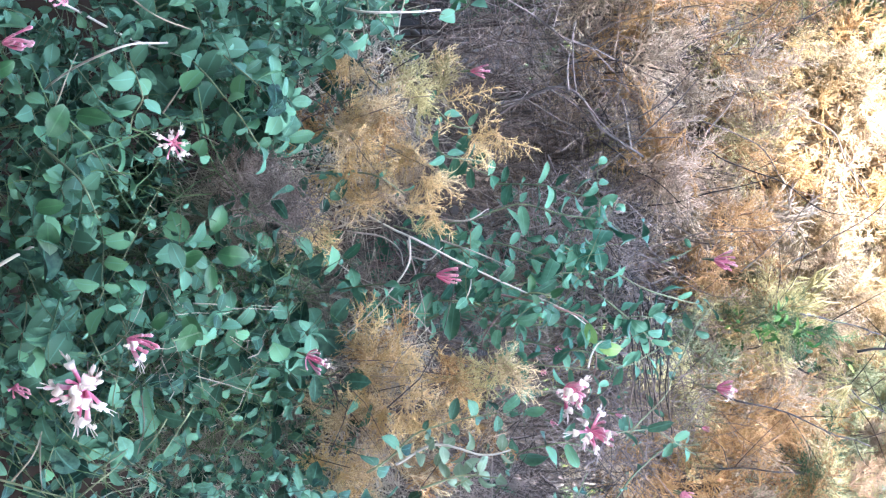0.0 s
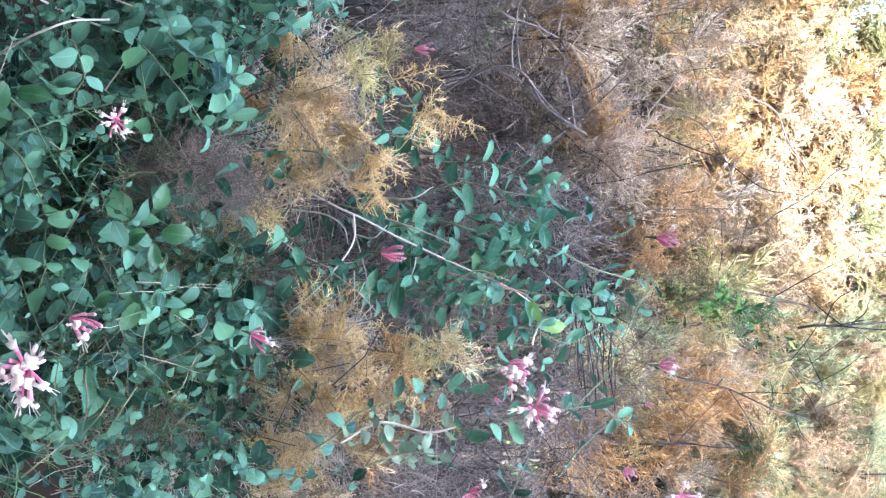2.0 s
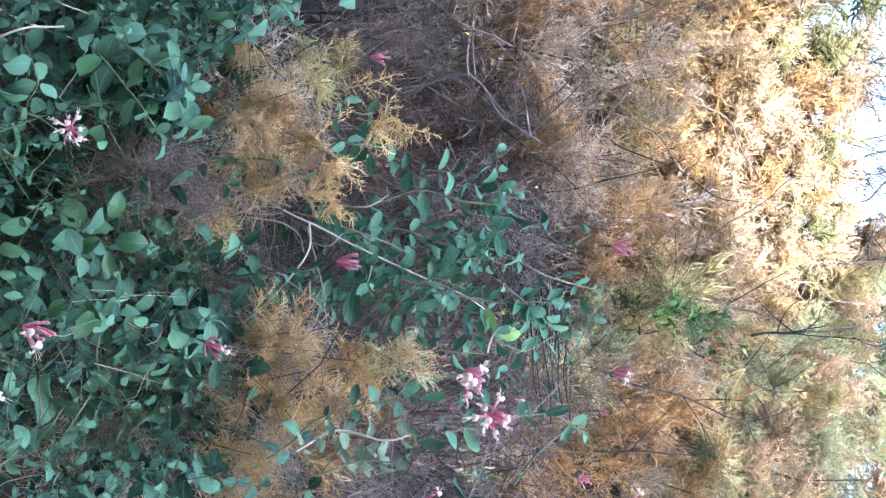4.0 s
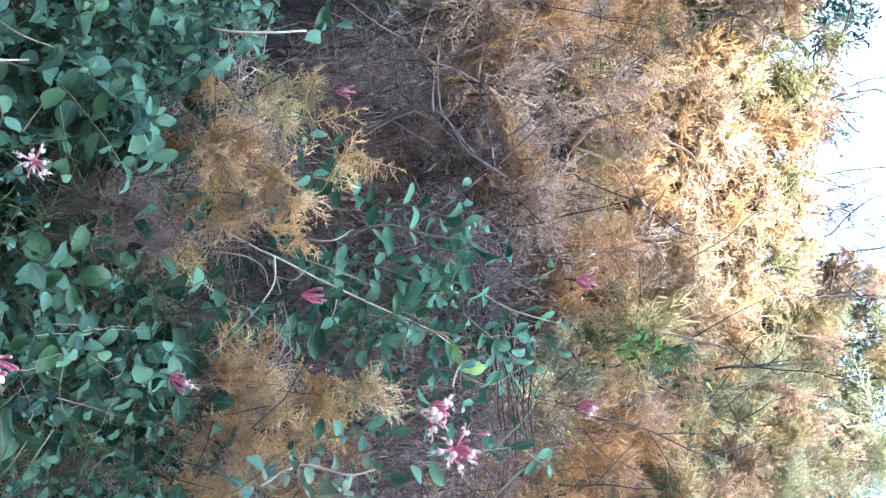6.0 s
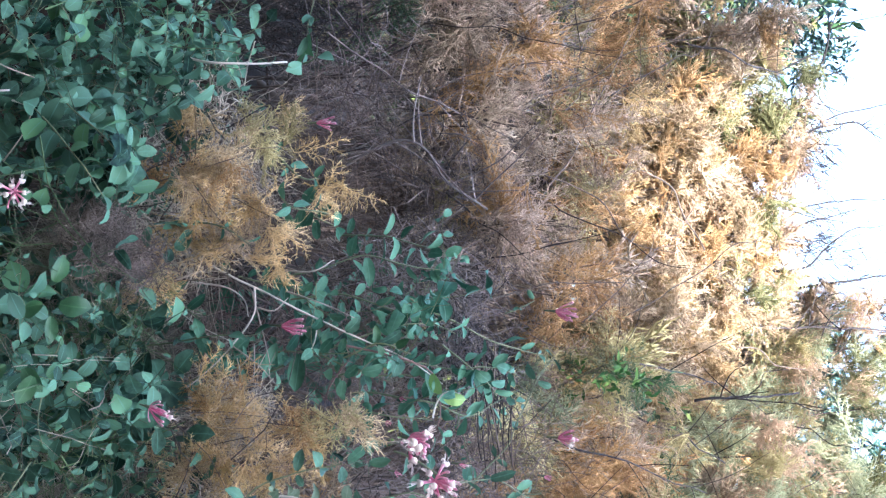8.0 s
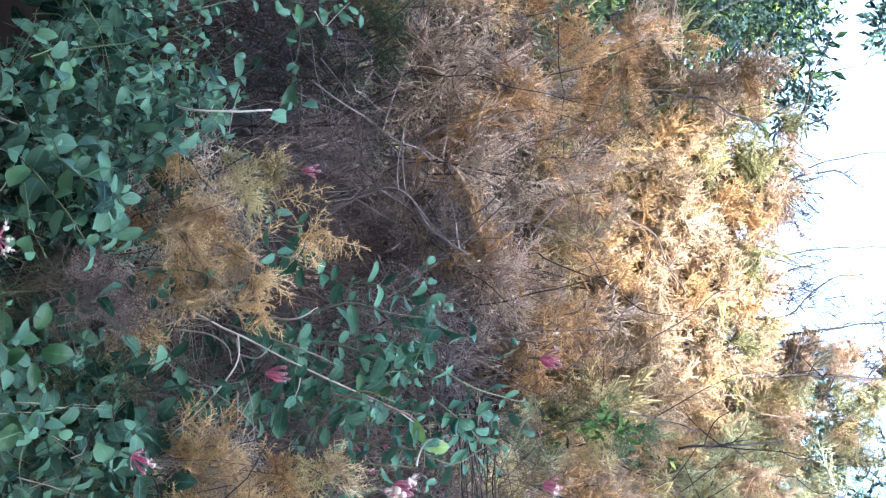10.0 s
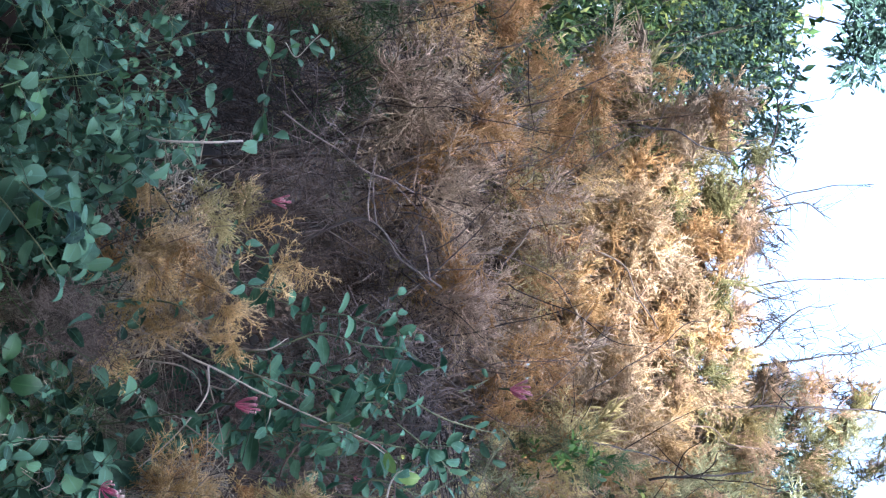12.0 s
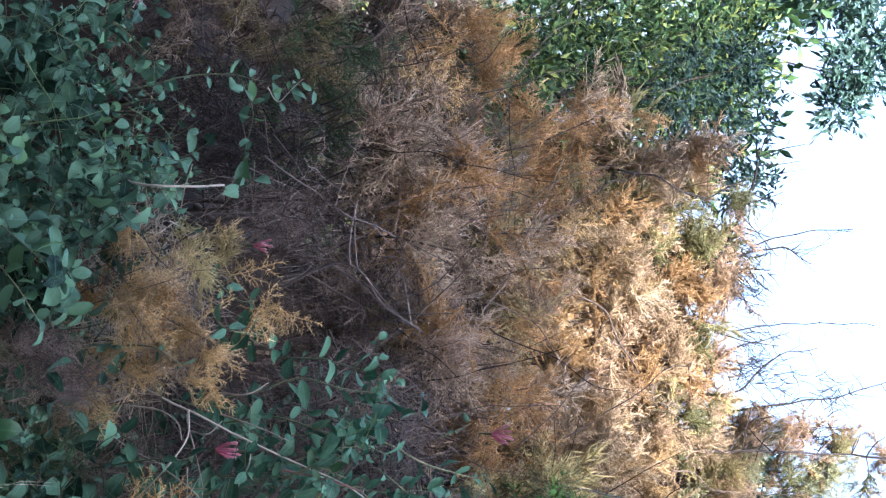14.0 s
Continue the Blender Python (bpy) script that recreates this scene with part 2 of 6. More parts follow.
# ---- feathery fronds ----
def frond_shape(r, length, branchlets, tufts, per, thick, spread, needle, curl=0.1):
    """A spray along +Y: a thin stem, curved branchlets, and tufts of needles at their nodes."""
    s = Shape()
    bend = rand_dir(r) * curl
    line = [Vector((bend.x * t * t * length * 4, t * length, bend.z * t * t * length * 4 - 0.12 * length * t * t)) for t in (0, 0.2, 0.4, 0.6, 0.8, 1)]
    s.tube(line, thick * 1.1, thick * 0.5, 3)
    for i in range(branchlets):
        t = min(0.98, 0.10 + 0.88 * (i + r.uniform(-0.35, 0.35)) / branchlets)
        j = min(4, int(max(t, 0) * 5))
        p = line[j].lerp(line[j + 1], t * 5 - j)
        turn = i * 2.4 + r.uniform(-0.7, 0.7)
        out = Vector((math.cos(turn), 0.7 + r.uniform(-0.3, 0.5), math.sin(turn) * 0.8)).normalized()
        reach = spread * (1 - 0.55 * t) * r.uniform(0.45, 1.3)
        e = p + out * reach + Vector((0, 0.3, -0.3)) * reach
        m = p.lerp(e, 0.5) + rand_dir(r) * reach * 0.13
        s.tube((p, m, e), thick * 0.6, thick * 0.3, 3)
        for k in range(tufts):
            u = (k + 0.8) / tufts
            a = p.lerp(m, u * 2) if u < 0.5 else m.lerp(e, min(1, u * 2 - 1))
            for q in range(per):
                nd = (out * 0.75 + rand_dir(r) * 0.8 + Vector((0, 0.2, -0.05))).normalized()
                s.needle(a, a + nd * needle * r.uniform(0.45, 1.4), thick * 0.75)
    return s


FRONDS, SPRAYS = {}, {}
NEAR_COLOUR = {"golden": ("golden", "straw", "orange"), "yellow": ("yellow", "golden", "olive"), "straw": ("straw", "golden", "tan"), "tan": ("tan", "pink", "grey"), "pink": ("pink", "tan", "orange"),
               "orange": ("orange", "orange", "tan"), "grey": ("grey", "tan", "brown"), "olive": ("olive", "tan", "yellow"), "green": ("green", "olive", "green"), "brown": ("brown", "grey", "brown"), "sage": ("sage", "sage", "yellow")}


def spray(kind):
    """One of sixteen sprays, four to each sort."""
    if kind not in SPRAYS:
        r = random.Random(100 + kind)
        if kind < 4:      # fine asparagus-like threads
            SPRAYS[kind] = frond_shape(r, 0.065, 13, 5, 2, 0.00092, 0.034, 0.0098, 0.16)
        elif kind < 8:    # longer drooping plumes
            SPRAYS[kind] = frond_shape(r, 0.20, 13, 5, 2, 0.0021, 0.095, 0.032, 0.12)
        elif kind < 12:   # coarse zigzag wisps
            SPRAYS[kind] = frond_shape(r, 0.18, 11, 4, 2, 0.0042, 0.090, 0.040, 0.12)
        else:             # dense twiggy sprays of the back shrubs
            SPRAYS[kind] = frond_shape(r, 0.18, 9, 4, 2, 0.0056, 0.10, 0.054)
    return SPRAYS[kind]


def frond(colour, kind):
    """Mesh of one of the sprays, in one of the colours."""
    key = (colour, kind)
    if key not in FRONDS:
        FRONDS[key] = spray(kind).mesh("frond", FEATHER[colour])
    return FRONDS[key]


class Fill:
    """Sprays beyond those that are parts of their own, joined."""

    def __init__(self):
        self.shape, self.mats = Shape(), []

    def add(self, colour, kind, m):
        if FEATHER[colour] not in self.mats:
            self.mats.append(FEATHER[colour])
        k, base, src = self.mats.index(FEATHER[colour]), len(self.shape.v), spray(kind)
        self.shape.v += [m @ v for v in src.v]
        self.shape.f += [tuple(base + i for i in f) for f in src.f]
        self.shape.m += [k] * len(src.f)
        self.shape.uv += [None] * len(src.f)


def twig_mesh(r, n, centre, radii, length, thick, way, loose, material, name="twigs", segs=4, curl=0.38):
    """Many thin crooked twigs in a lobe, as one mesh."""
    s = Shape()
    c = Vector(centre)
    for i in range(n):
        d = rand_dir(r) * r.random() ** 0.4
        p = c + Vector((d.x * radii[0], d.y * radii[1], d.z * radii[2]))
        w = (Vector(way) + loose * rand_dir(r)).normalized()
        L = length * r.uniform(0.4, 1.3)
        pts, q = [], p - w * L * 0.5
        for k in range(segs + 1):
            pts.append(q.copy())
            w = (w + curl * rand_dir(r)).normalized()
            q += w * L / segs
        s.tube(pts, thick * r.uniform(0.6, 1.4), thick * 0.4, 3)
    return s.mesh(name, material)


def feather_bush(label, root, lobes, first, size, group, seed, density=1.0, name="dry_bush", category="bush", stem=None, up=(0, -0.2, 0.25), loose=0.95, stem_r=0.004, tint="", own=150, deep=0.6):
    """A bush of crooked stems from root to the lobes; each lobe holds tufts of feathery sprays that spring from one point.
    lobes: x, y, z, radius, colour."""
    r = random.Random(seed)
    bush = thing(name, label, category, root, group)
    root, fill, made = Vector(root), Fill(), 0
    reach = (0.20 if first >= 4 else 0.065) * size
    for x, y, z, rad, colour in lobes:
        c = Vector((x, y, z))
        mid = root.lerp(c, 0.55) + Vector((r.uniform(-0.05, 0.05), 0.04, r.uniform(-0.03, 0.03)))
        line = wobble(smooth_line((root, mid, c), 8), 0.03, seed)
        s = Shape()
        s.tube(line, stem_r, stem_r * 0.35, 5)
        part("stem", s.mesh("stem", stem or TWIG_BROWN), bush)
        for i in range(max(2, round(density * 3.2 * (rad / reach) ** 1.6 + 1))):
            d = rand_dir(r) * r.random() ** 0.45
            p = c + Vector((d.x * rad, d.y * rad * deep, d.z * rad))
            axis = (d * 0.7 + Vector(up) + 0.8 * rand_dir(r)).normalized()
            hue = NEAR_COLOUR[colour][r.choice((0, 0, 0, 0, 1, 1, 2))]
            for k in range(r.randrange(3, 7)):
                w = (axis + loose * rand_dir(r)).normalized()
                kind = first + r.randrange(4)
                m = frame_of(p - axis * reach * 0.5, w, rand_dir(r), size * r.uniform(0.55, 1.2))
                if made < own:
                    part("frond", frond(tint + hue, kind), bush, m)
                else:
                    fill.add(tint + hue, kind, m)
                made += 1
    if fill.shape.f:
        part("foliage", fill.shape.mesh("foliage", *fill.mats), bush, kind="stuff")
    return bush


# ---- honeysuckle ----
LEAVES = {}


def leaf_mesh(material, kind):
    key = (material.name, kind)
    if key not in LEAVES:
        s = Shape()
        w, sh, fold, droop, sway, twist = ((0.56, 0.0, 0.22, 0.45, 0.08, 0.2), (0.62, 0.12, 0.38, 0.7, -0.10, -0.4), (0.48, 0.05, 0.55, 0.3, 0.12, 0.5),
                                           (0.70, 0.12, 0.20, 0.9, -0.05, 0.3), (0.40, -0.05, 0.35, 0.4, 0.1, 0.3), (0.60, 0.05, 0.9, 1.1, -0.15, 0.9), (0.54, 0.1, -0.3, 1.2, 0.15, -0.8))[kind]
        s.leaf(Matrix(), 1.0, w, fold, droop, 7, sh, wave=0.07, sway=sway, twist=twist)
        LEAVES[key] = s.mesh("leaf", material)
    return LEAVES[key]


class Vine:
    """A honeysuckle plant: stems, paired leaves and flower heads."""

    def __init__(self, label, root, seed, group="honeysuckle plants on the bank"):
        self.r = random.Random(seed)
        self.ob = thing("honeysuckle_vine", label, "climbing plant", root, group)
        self.root = Vector(root)
        self.count = 0
        self.rest = Shape()
        self.stems = Shape()

    def one_leaf(self, p, along, face, size, material=LEAF, narrow=False):
        r = self.r
        kind = r.choice((2, 4, 4, 4)) if narrow else r.choice((0, 1, 2, 3, 0, 1, 3, 5, 6))
        m = frame_of(p, along, face, size)
        if self.count < 280 or material is not LEAF:
            part("leaf", leaf_mesh(material, kind), self.ob, m)
            self.count += 1
        else:
            w = (0.62, 0.72, 0.5, 0.8, 0.42, 0.6, 0.6)[kind]
            self.rest.leaf(m, 1.0, w, 0.3, 0.6, 5, 0.15, sway=r.uniform(-0.15, 0.15), twist=r.uniform(-0.7, 0.7), wave=0.05)

    def shoot(self, pts, size=0.034, gap=0.034, stem=STEM_GREEN, thick=0.0014, leaves=(0.0, 1.0), material=LEAF, narrow=False, n=14, wob=0.012, own=True, tip=True):
        r = self.r
        line = wobble(smooth_line(pts, n), wob, r.uniform(0, 50))
        if own:
            s = Shape()
            s.tube(line, thick, thick * 0.5, 5)
            part("stem", s.mesh("stem", stem), self.ob)
        else:
            self.stems.tube(line, thick, thick * 0.5, 4)
        run, total = 0.0, sum((b - a).length for a, b in zip(line, line[1:]))
        nxt, flip = leaves[0] * total + gap * 0.4, 0
        for a, b in zip(line, line[1:]):
            step = (b - a).length
            while run + step > nxt and nxt < leaves[1] * total:
                p = a.lerp(b, (nxt - run) / max(step, 1e-6))
                way = (b - a).normalized()
                face = Vector((r.gauss(0, 0.75), -0.7 + r.gauss(0, 0.5), 0.4 + r.gauss(0, 0.7))).normalized()
                side = way.cross(face)
                if side.length < 0.1:
                    side = way.orthogonal()
                side = side.normalized()
                turn = Matrix.Rotation(r.gauss(0, 0.35) + (0.9 if flip % 3 == 2 else 0), 3, way)
                side = turn @ side
                late = 1 - 0.35 * max(0, (nxt / total - 0.6))
                for sgn in (-1, 1):
                    if r.random() < 0.08:
                        continue
                    out = (side * sgn + way * r.uniform(0.1, 0.7) + 0.2 * rand_dir(r)).normalized()
                    f = (face + 0.55 * rand_dir(r)).normalized()
                    self.one_leaf(p + out * 0.003, out, f, size * late * r.uniform(0.6, 1.2), material, narrow)
                nxt += gap * r.uniform(0.75, 1.3)
                flip += 1
            run += step

    def lobe(self, c, rad, n, size=0.034, deep=0.9, material=LEAF):
        """Short leafy shoots that fill a lobe."""
        r = self.r
        c = Vector(c)
        for i in range(n):
            d = rand_dir(r) * r.random() ** 0.4
            p = c + Vector((d.x * rad, d.y * rad * deep, d.z * rad))
            if i % 3 == 0:
                p.y += 0.10
            w = (Vector((r.gauss(0, 0.6), -0.25, 0.55)) + 0.6 * rand_dir(r)).normalized()
            L = r.uniform(0.05, 0.13)
            q = p + w * L
            self.shoot((p - w * L * 0.3, p + w * L * 0.4 + 0.01 * rand_dir(r), q), size * r.choice((0.4, 0.5, 0.6, 0.75, 0.9, 1.05, 1.35)), 0.027, n=6, thick=0.0008, own=False, material=material)

    def inner(self, c, rad, n, size):
        """Shaded leaves deep in the thicket, joined."""
        r = self.r
        for i in range(n):
            d = rand_dir(r) * r.random() ** 0.4
            p = Vector(c) + Vector((d.x * rad, 0.25 + 0.12 * d.y, d.z * rad))
            face = Vector((r.gauss(0, 0.6), -0.8, 0.4 + r.gauss(0, 0.5))).normalized()
            self.rest.leaf(frame_of(p, rand_dir(r), face), size * r.uniform(0.6, 1.1), size * r.uniform(0.4, 0.7), 0.25, 0.35, 5)

    def finish(self):
        if self.stems.f:
            part("stem_tangle", self.stems.mesh("stem_tangle", STEM_GREEN), self.ob, kind="stuff")
        if self.rest.f:
            part("foliage", self.rest.mesh("foliage", LEAF), self.ob, kind="stuff")

    def flower(self, p, axis, size, n, opened, label):
        """A head of long tubes round a short stalk; opened: the share with flared lips."""
        r = self.r
        axis = Vector(axis).normalized()
        p = Vector(p)
        s = Shape()
        s.tube((p - axis * size * 0.5 - Vector((0, -0.006, 0.006)), p - axis * size * 0.3, p - axis * size * 0.1), 0.0009, 0.0022, 6)
        head = part("flower_head", s.mesh("stalk", STEM_GREEN), self.ob, label=label)
        wide = 0.55 + 0.75 * opened
        a = axis.orthogonal().normalized()
        for i in range(n):
            tilt = wide * math.sqrt((i + 0.5) / n) * r.uniform(0.8, 1.15)
            side = Matrix.Rotation(2.4 * i + r.uniform(-0.4, 0.4), 3, axis) @ a
            way = (axis * math.cos(tilt) + side * math.sin(tilt)).normalized()
            # the outer florets open first
            kind = 3 + r.randrange(3) if r.random() < opened * (0.55 + 0.8 * i / n) else r.randrange(3)
            m = frame_of(p - axis * size * 0.15 + side * size * 0.03, way, -side + 0.3 * rand_dir(r), size * r.uniform(0.8, 1.1) * (1.08 if kind > 2 else 0.92))
            part("floret", floret_mesh(kind), head, m)
        return head


FLORETS = {}


def floret_mesh(kind):
    """A floret of unit length along +Y: a closed club (0 to 2) or an open one with two curled lips."""
    if kind not in FLORETS:
        r = random.Random(kind + 40)
        s = Shape()
        if kind < 3:
            bend, lean = (0.10, 0.22, 0.32)[kind], (0.03, -0.06, 0.10)[kind]
            at = lambda t: Vector((lean * t * t, t, bend * t ** 2.5))
            s.tube([at(t) for t in (0, 0.2, 0.4, 0.6, 0.74)], 0.024, 0.036, 7, 0)
            s.tube([at(t) for t in (0.74, 0.82, 0.90)], 0.036, 0.056, 7, 1)
            s.tube([at(t) for t in (0.90, 0.97, 1.0)], 0.056, 0.022, 7, 1, cap=True)
        else:
            bend, lean = (0.12, 0.2, 0.05)[kind - 3], (0.05, -0.08, 0.1)[kind - 3]
            at = lambda t: Vector((lean * t * t, t, bend * t * t))
            s.tube([at(t) for t in (0, 0.25, 0.52)], 0.036, 0.050, 7, 0)
            s.tube([at(t) for t in (0.52, 0.64, 0.74)], 0.050, 0.070, 7, 1 if kind != 4 else 0)
            e = at(0.74)
            # a broad upper lip and a narrow lower one, both rolled back on themselves
            for sgn, wide, roll in ((1, 0.23, 4.0), (-1, 0.09, 4.4)):
                base, rows, q = len(s.v), 8, e + Vector((0, 0, sgn * 0.03))
                for i in range(rows + 1):
                    t = i / rows
                    ang = roll * t ** 1.3
                    w = wide * (0.4 + 0.6 * math.sin(math.pi * min(1, 0.1 + 0.85 * t)))
                    for k in (-1, -0.4, 0.4, 1):
                        s.v.append(q + Vector((k * w * 0.5, -0.02 * k * k, -sgn * 0.04 * k * k)))
                    q = q + Vector((0, math.cos(ang), sgn * math.sin(ang))) * 0.050
                for i in range(rows):
                    for k in range(3):
                        b = base + i * 4 + k
                        s.face((b, b + 1, b + 5, b + 4), 2)
            for k in range(4):
                tip = e + Vector((r.uniform(-0.12, 0.12), 0.38 + r.uniform(-0.06, 0.08), r.uniform(-0.1, 0.12)))
                s.tube((e, e.lerp(tip, 0.5) + Vector((0, 0, 0.02)), tip), 0.009, 0.011, 3, 2)
        FLORETS[kind] = s.mesh("floret", PETAL_PINK, PETAL_PALE, PETAL_WHITE)
    return FLORETS[kind]


# ---- the low honeysuckle thicket ----
def thicket(label, root, seed, lobes):
    """Neighbouring plants of one look, three lobes of leaves to each; gives the first."""
    plants = []
    for k in range(0, len(lobes), 3):
        own = lobes[k:k + 3]
        x, y = own[0][0][0], own[0][0][1] + 0.15
        v = Vine(label, root if k == 0 else (x, y, ground_height(x, y)), seed + 40 * k)
        for c, rad, n, size in own:
            v.lobe(c, rad * 1.05, int(n * 0.86), size * 0.94)
            v.inner(c, rad * 1.1, int(n * 0.9), size)
        plants.append(v)
    for v in plants[1:]:
        v.finish()
    return plants[0]


low = thicket("dense low honeysuckle with bluish green paired leaves", (-0.30, 1.75, 0.30), 1, [
    ((-0.209, 1.62, 0.951), 0.091, 47, 0.031),
    ((-0.062, 1.58, 0.953), 0.079, 41, 0.031),
    ((-0.22, 1.72, 1.113), 0.064, 30, 0.027),
    ((-0.274, 1.78, 1.182), 0.058, 24, 0.025),
    ((-0.264, 1.7, 1.051), 0.058, 24, 0.027),
    ((-0.075, 1.74, 1.004), 0.045, 11, 0.027),
    ((-0.131, 1.58, 0.876), 0.06, 24, 0.031),
    ((-0.236, 1.58, 0.876), 0.054, 19, 0.031),
    ((-0.303, 1.74, 1.019), 0.071, 24, 0.029),
    ((-0.176, 1.68, 1.13), 0.046, 17, 0.03),
    ((-0.131, 1.7, 1.178), 0.036, 10, 0.032),
    ((-0.163, 1.68, 1.077), 0.034, 10, 0.028),
])
low.flower((-0.113, 1.575, 1.094), (0.25, -0.9, 0.25), 0.025, 11, 0.6, "small open flower head, white lips and dark pink tubes")
low.flower((-0.208, 1.46, 0.956), (0.1, -0.5, 0.8), 0.042, 9, 0.0, "pink flower head of closed tubes")
low.flower((-0.267, 1.55, 0.982), (0.2, -0.8, 0.2), 0.034, 9, 0.0, "pink flower head of closed tubes")
right = thicket("dense low honeysuckle with large open flower heads", (0.12, 1.70, 0.30), 2, [
    ((0.073, 1.58, 0.972), 0.079, 41, 0.031),
    ((0.038, 1.66, 1.043), 0.06, 30, 0.028),
    ((0.116, 1.68, 1.097), 0.057, 28, 0.028),
    ((0.192, 1.6, 1.016), 0.066, 24, 0.029),
    ((0.229, 1.7, 1.085), 0.064, 22, 0.026),
    ((0.246, 1.62, 0.918), 0.066, 15, 0.026),
    ((-0.001, 1.68, 1.12), 0.036, 11, 0.031),
    ((0.08, 1.74, 1.163), 0.036, 13, 0.024),
    ((0.136, 1.7, 1.191), 0.025, 10, 0.031),
    ((0.142, 1.76, 1.131), 0.036, 14, 0.025),
    ((0.207, 1.8, 1.132), 0.039, 12, 0.023),
    ((0.209, 1.82, 1.18), 0.03, 7, 0.022),
])
edge = thicket("dense low honeysuckle at the foot of the dry bush", (0.16, 1.72, 0.30), 5, [
    ((0.024, 1.58, 0.883), 0.054, 19, 0.031),
    ((0.138, 1.6, 0.874), 0.06, 26, 0.031),
    ((0.164, 1.62, 0.905), 0.042, 14, 0.028),
    ((0.3, 1.66, 1.038), 0.06, 16, 0.027),
    ((0.316, 1.74, 1.142), 0.058, 15, 0.026),
    ((0.299, 1.8, 1.204), 0.038, 8, 0.024),
    ((0.247, 1.62, 0.859), 0.054, 9, 0.028),
])
right.flower((0.143, 1.47, 1.031), (0.12, -0.95, 0.1), 0.050, 17, 0.55, "large open flower head, white curled lips on pink tubes")
right.flower((0.093, 1.48, 1.078), (0.25, -0.6, 0.75), 0.038, 14, 0.10, "pink flower head, mostly closed tubes")
right.flower((0.141, 1.47, 0.96), (0.0, -0.7, 0.6), 0.030, 10, 0.0, "small pink bud head")
right.flower((0.117, 1.6, 1.237), (0.25, -0.6, 0.6), 0.030, 10, 0.35, "pink flower head with a few white lips")
far_left = thicket("shaded honeysuckle with small rounded leaves", (-0.60, 1.95, 0.35), 3, [
    ((-0.409, 1.8, 1.127), 0.088, 40, 0.027),
    ((-0.294, 1.82, 1.215), 0.06, 17, 0.023),
    ((-0.28, 1.78, 1.129), 0.075, 30, 0.027),
    ((-0.348, 1.86, 1.259), 0.037, 10, 0.022),
    ((-0.493, 1.8, 1.124), 0.075, 30, 0.027),
    ((-0.503, 1.86, 1.195), 0.031, 6, 0.025),
])
far_left.flower((-0.545, 1.9, 1.23), (0.3, -0.8, 0.2), 0.026, 8, 0.0, "pink bud head")
far_left.shoot(((-0.416, 1.86, 1.197), (-0.439, 1.88, 1.272), (-0.449, 1.9, 1.348), (-0.441, 1.92, 1.405), (-0.44, 1.92, 1.46)), 0.026, 0.026, STEM_GREEN, 0.0010, narrow=True)
far_left.shoot(((-0.435, 1.9, 1.399), (-0.416, 1.9, 1.421), (-0.443, 1.9, 1.45)), 0.020, 0.018, STEM_PALE, 0.0008, narrow=True)
far_left.shoot(((-0.294, 1.9, 1.358), (-0.306, 1.88, 1.381), (-0.335, 1.88, 1.384)), 0.03, 0.026)
far_left.shoot(((-0.437, 1.9, 1.372), (-0.4, 1.88, 1.388), (-0.356, 1.88, 1.38), (-0.316, 1.9, 1.376)), 0.025, 0.026, STEM_GREEN, 0.0009, narrow=True)

for p, along, size, material in (
        ((-0.138, 1.5, 1.014), (0.1, -0.2, 0.9), 0.039, LEAF_GREEN), ((-0.147, 1.5, 1.002), (0.5, -0.3, -0.2), 0.036, LEAF_GREEN), ((-0.027, 1.5, 0.983), (0.6, -0.3, 0.1), 0.033, LEAF_GREEN),
        ((-0.042, 1.5, 0.971), (-0.1, -0.2, 0.8), 0.031, LEAF_GREEN), ((-0.194, 1.5, 0.947), (0.4, -0.3, -0.4), 0.034, LEAF_GREEN)):
    low.one_leaf(Vector(p), Vector(along), Vector((0.2, -0.9, 0.3)), size, material)
low.shoot(((-0.215, 1.62, 1.095), (-0.178, 1.60, 1.135), (-0.142, 1.60, 1.168), (-0.100, 1.63, 1.182)), 0.032, 0.020, thick=0.0010)
low.shoot(((-0.225, 1.62, 1.135), (-0.190, 1.60, 1.170), (-0.150, 1.61, 1.203)), 0.031, 0.022, thick=0.0010)
low.shoot(((-0.205, 1.57, 1.050), (-0.165, 1.55, 1.068), (-0.140, 1.55, 1.050), (-0.120, 1.56, 1.046)), 0.030, 0.022, thick=0.0010)
for p, along, size, material in (
        ((0.072, 1.56, 1.111), (0.7, -0.3, 0.5), 0.031, LEAF_GREEN), ((0.08, 1.55, 1.123), (0.8, -0.2, -0.3), 0.034, LEAF_GREEN), ((0.069, 1.56, 1.092), (0.3, -0.2, -0.7), 0.028, LEAF_GREEN),
        ((-0.019, 1.58, 1.136), (-0.8, -0.2, 0.5), 0.030, LEAF_GREEN), ((0.005, 1.58, 1.124), (0.1, -0.2, -0.9), 0.031, LEAF_GREEN), ((0.005, 1.58, 1.142), (0.2, -0.2, 0.9), 0.033, LEAF_GREEN), ((0.018, 1.58, 1.133), (0.9, -0.2, 0.1), 0.031, LEAF_GREEN)):
    right.one_leaf(Vector(p), Vector(along), Vector((0.1, -0.9, 0.3)), size, material)

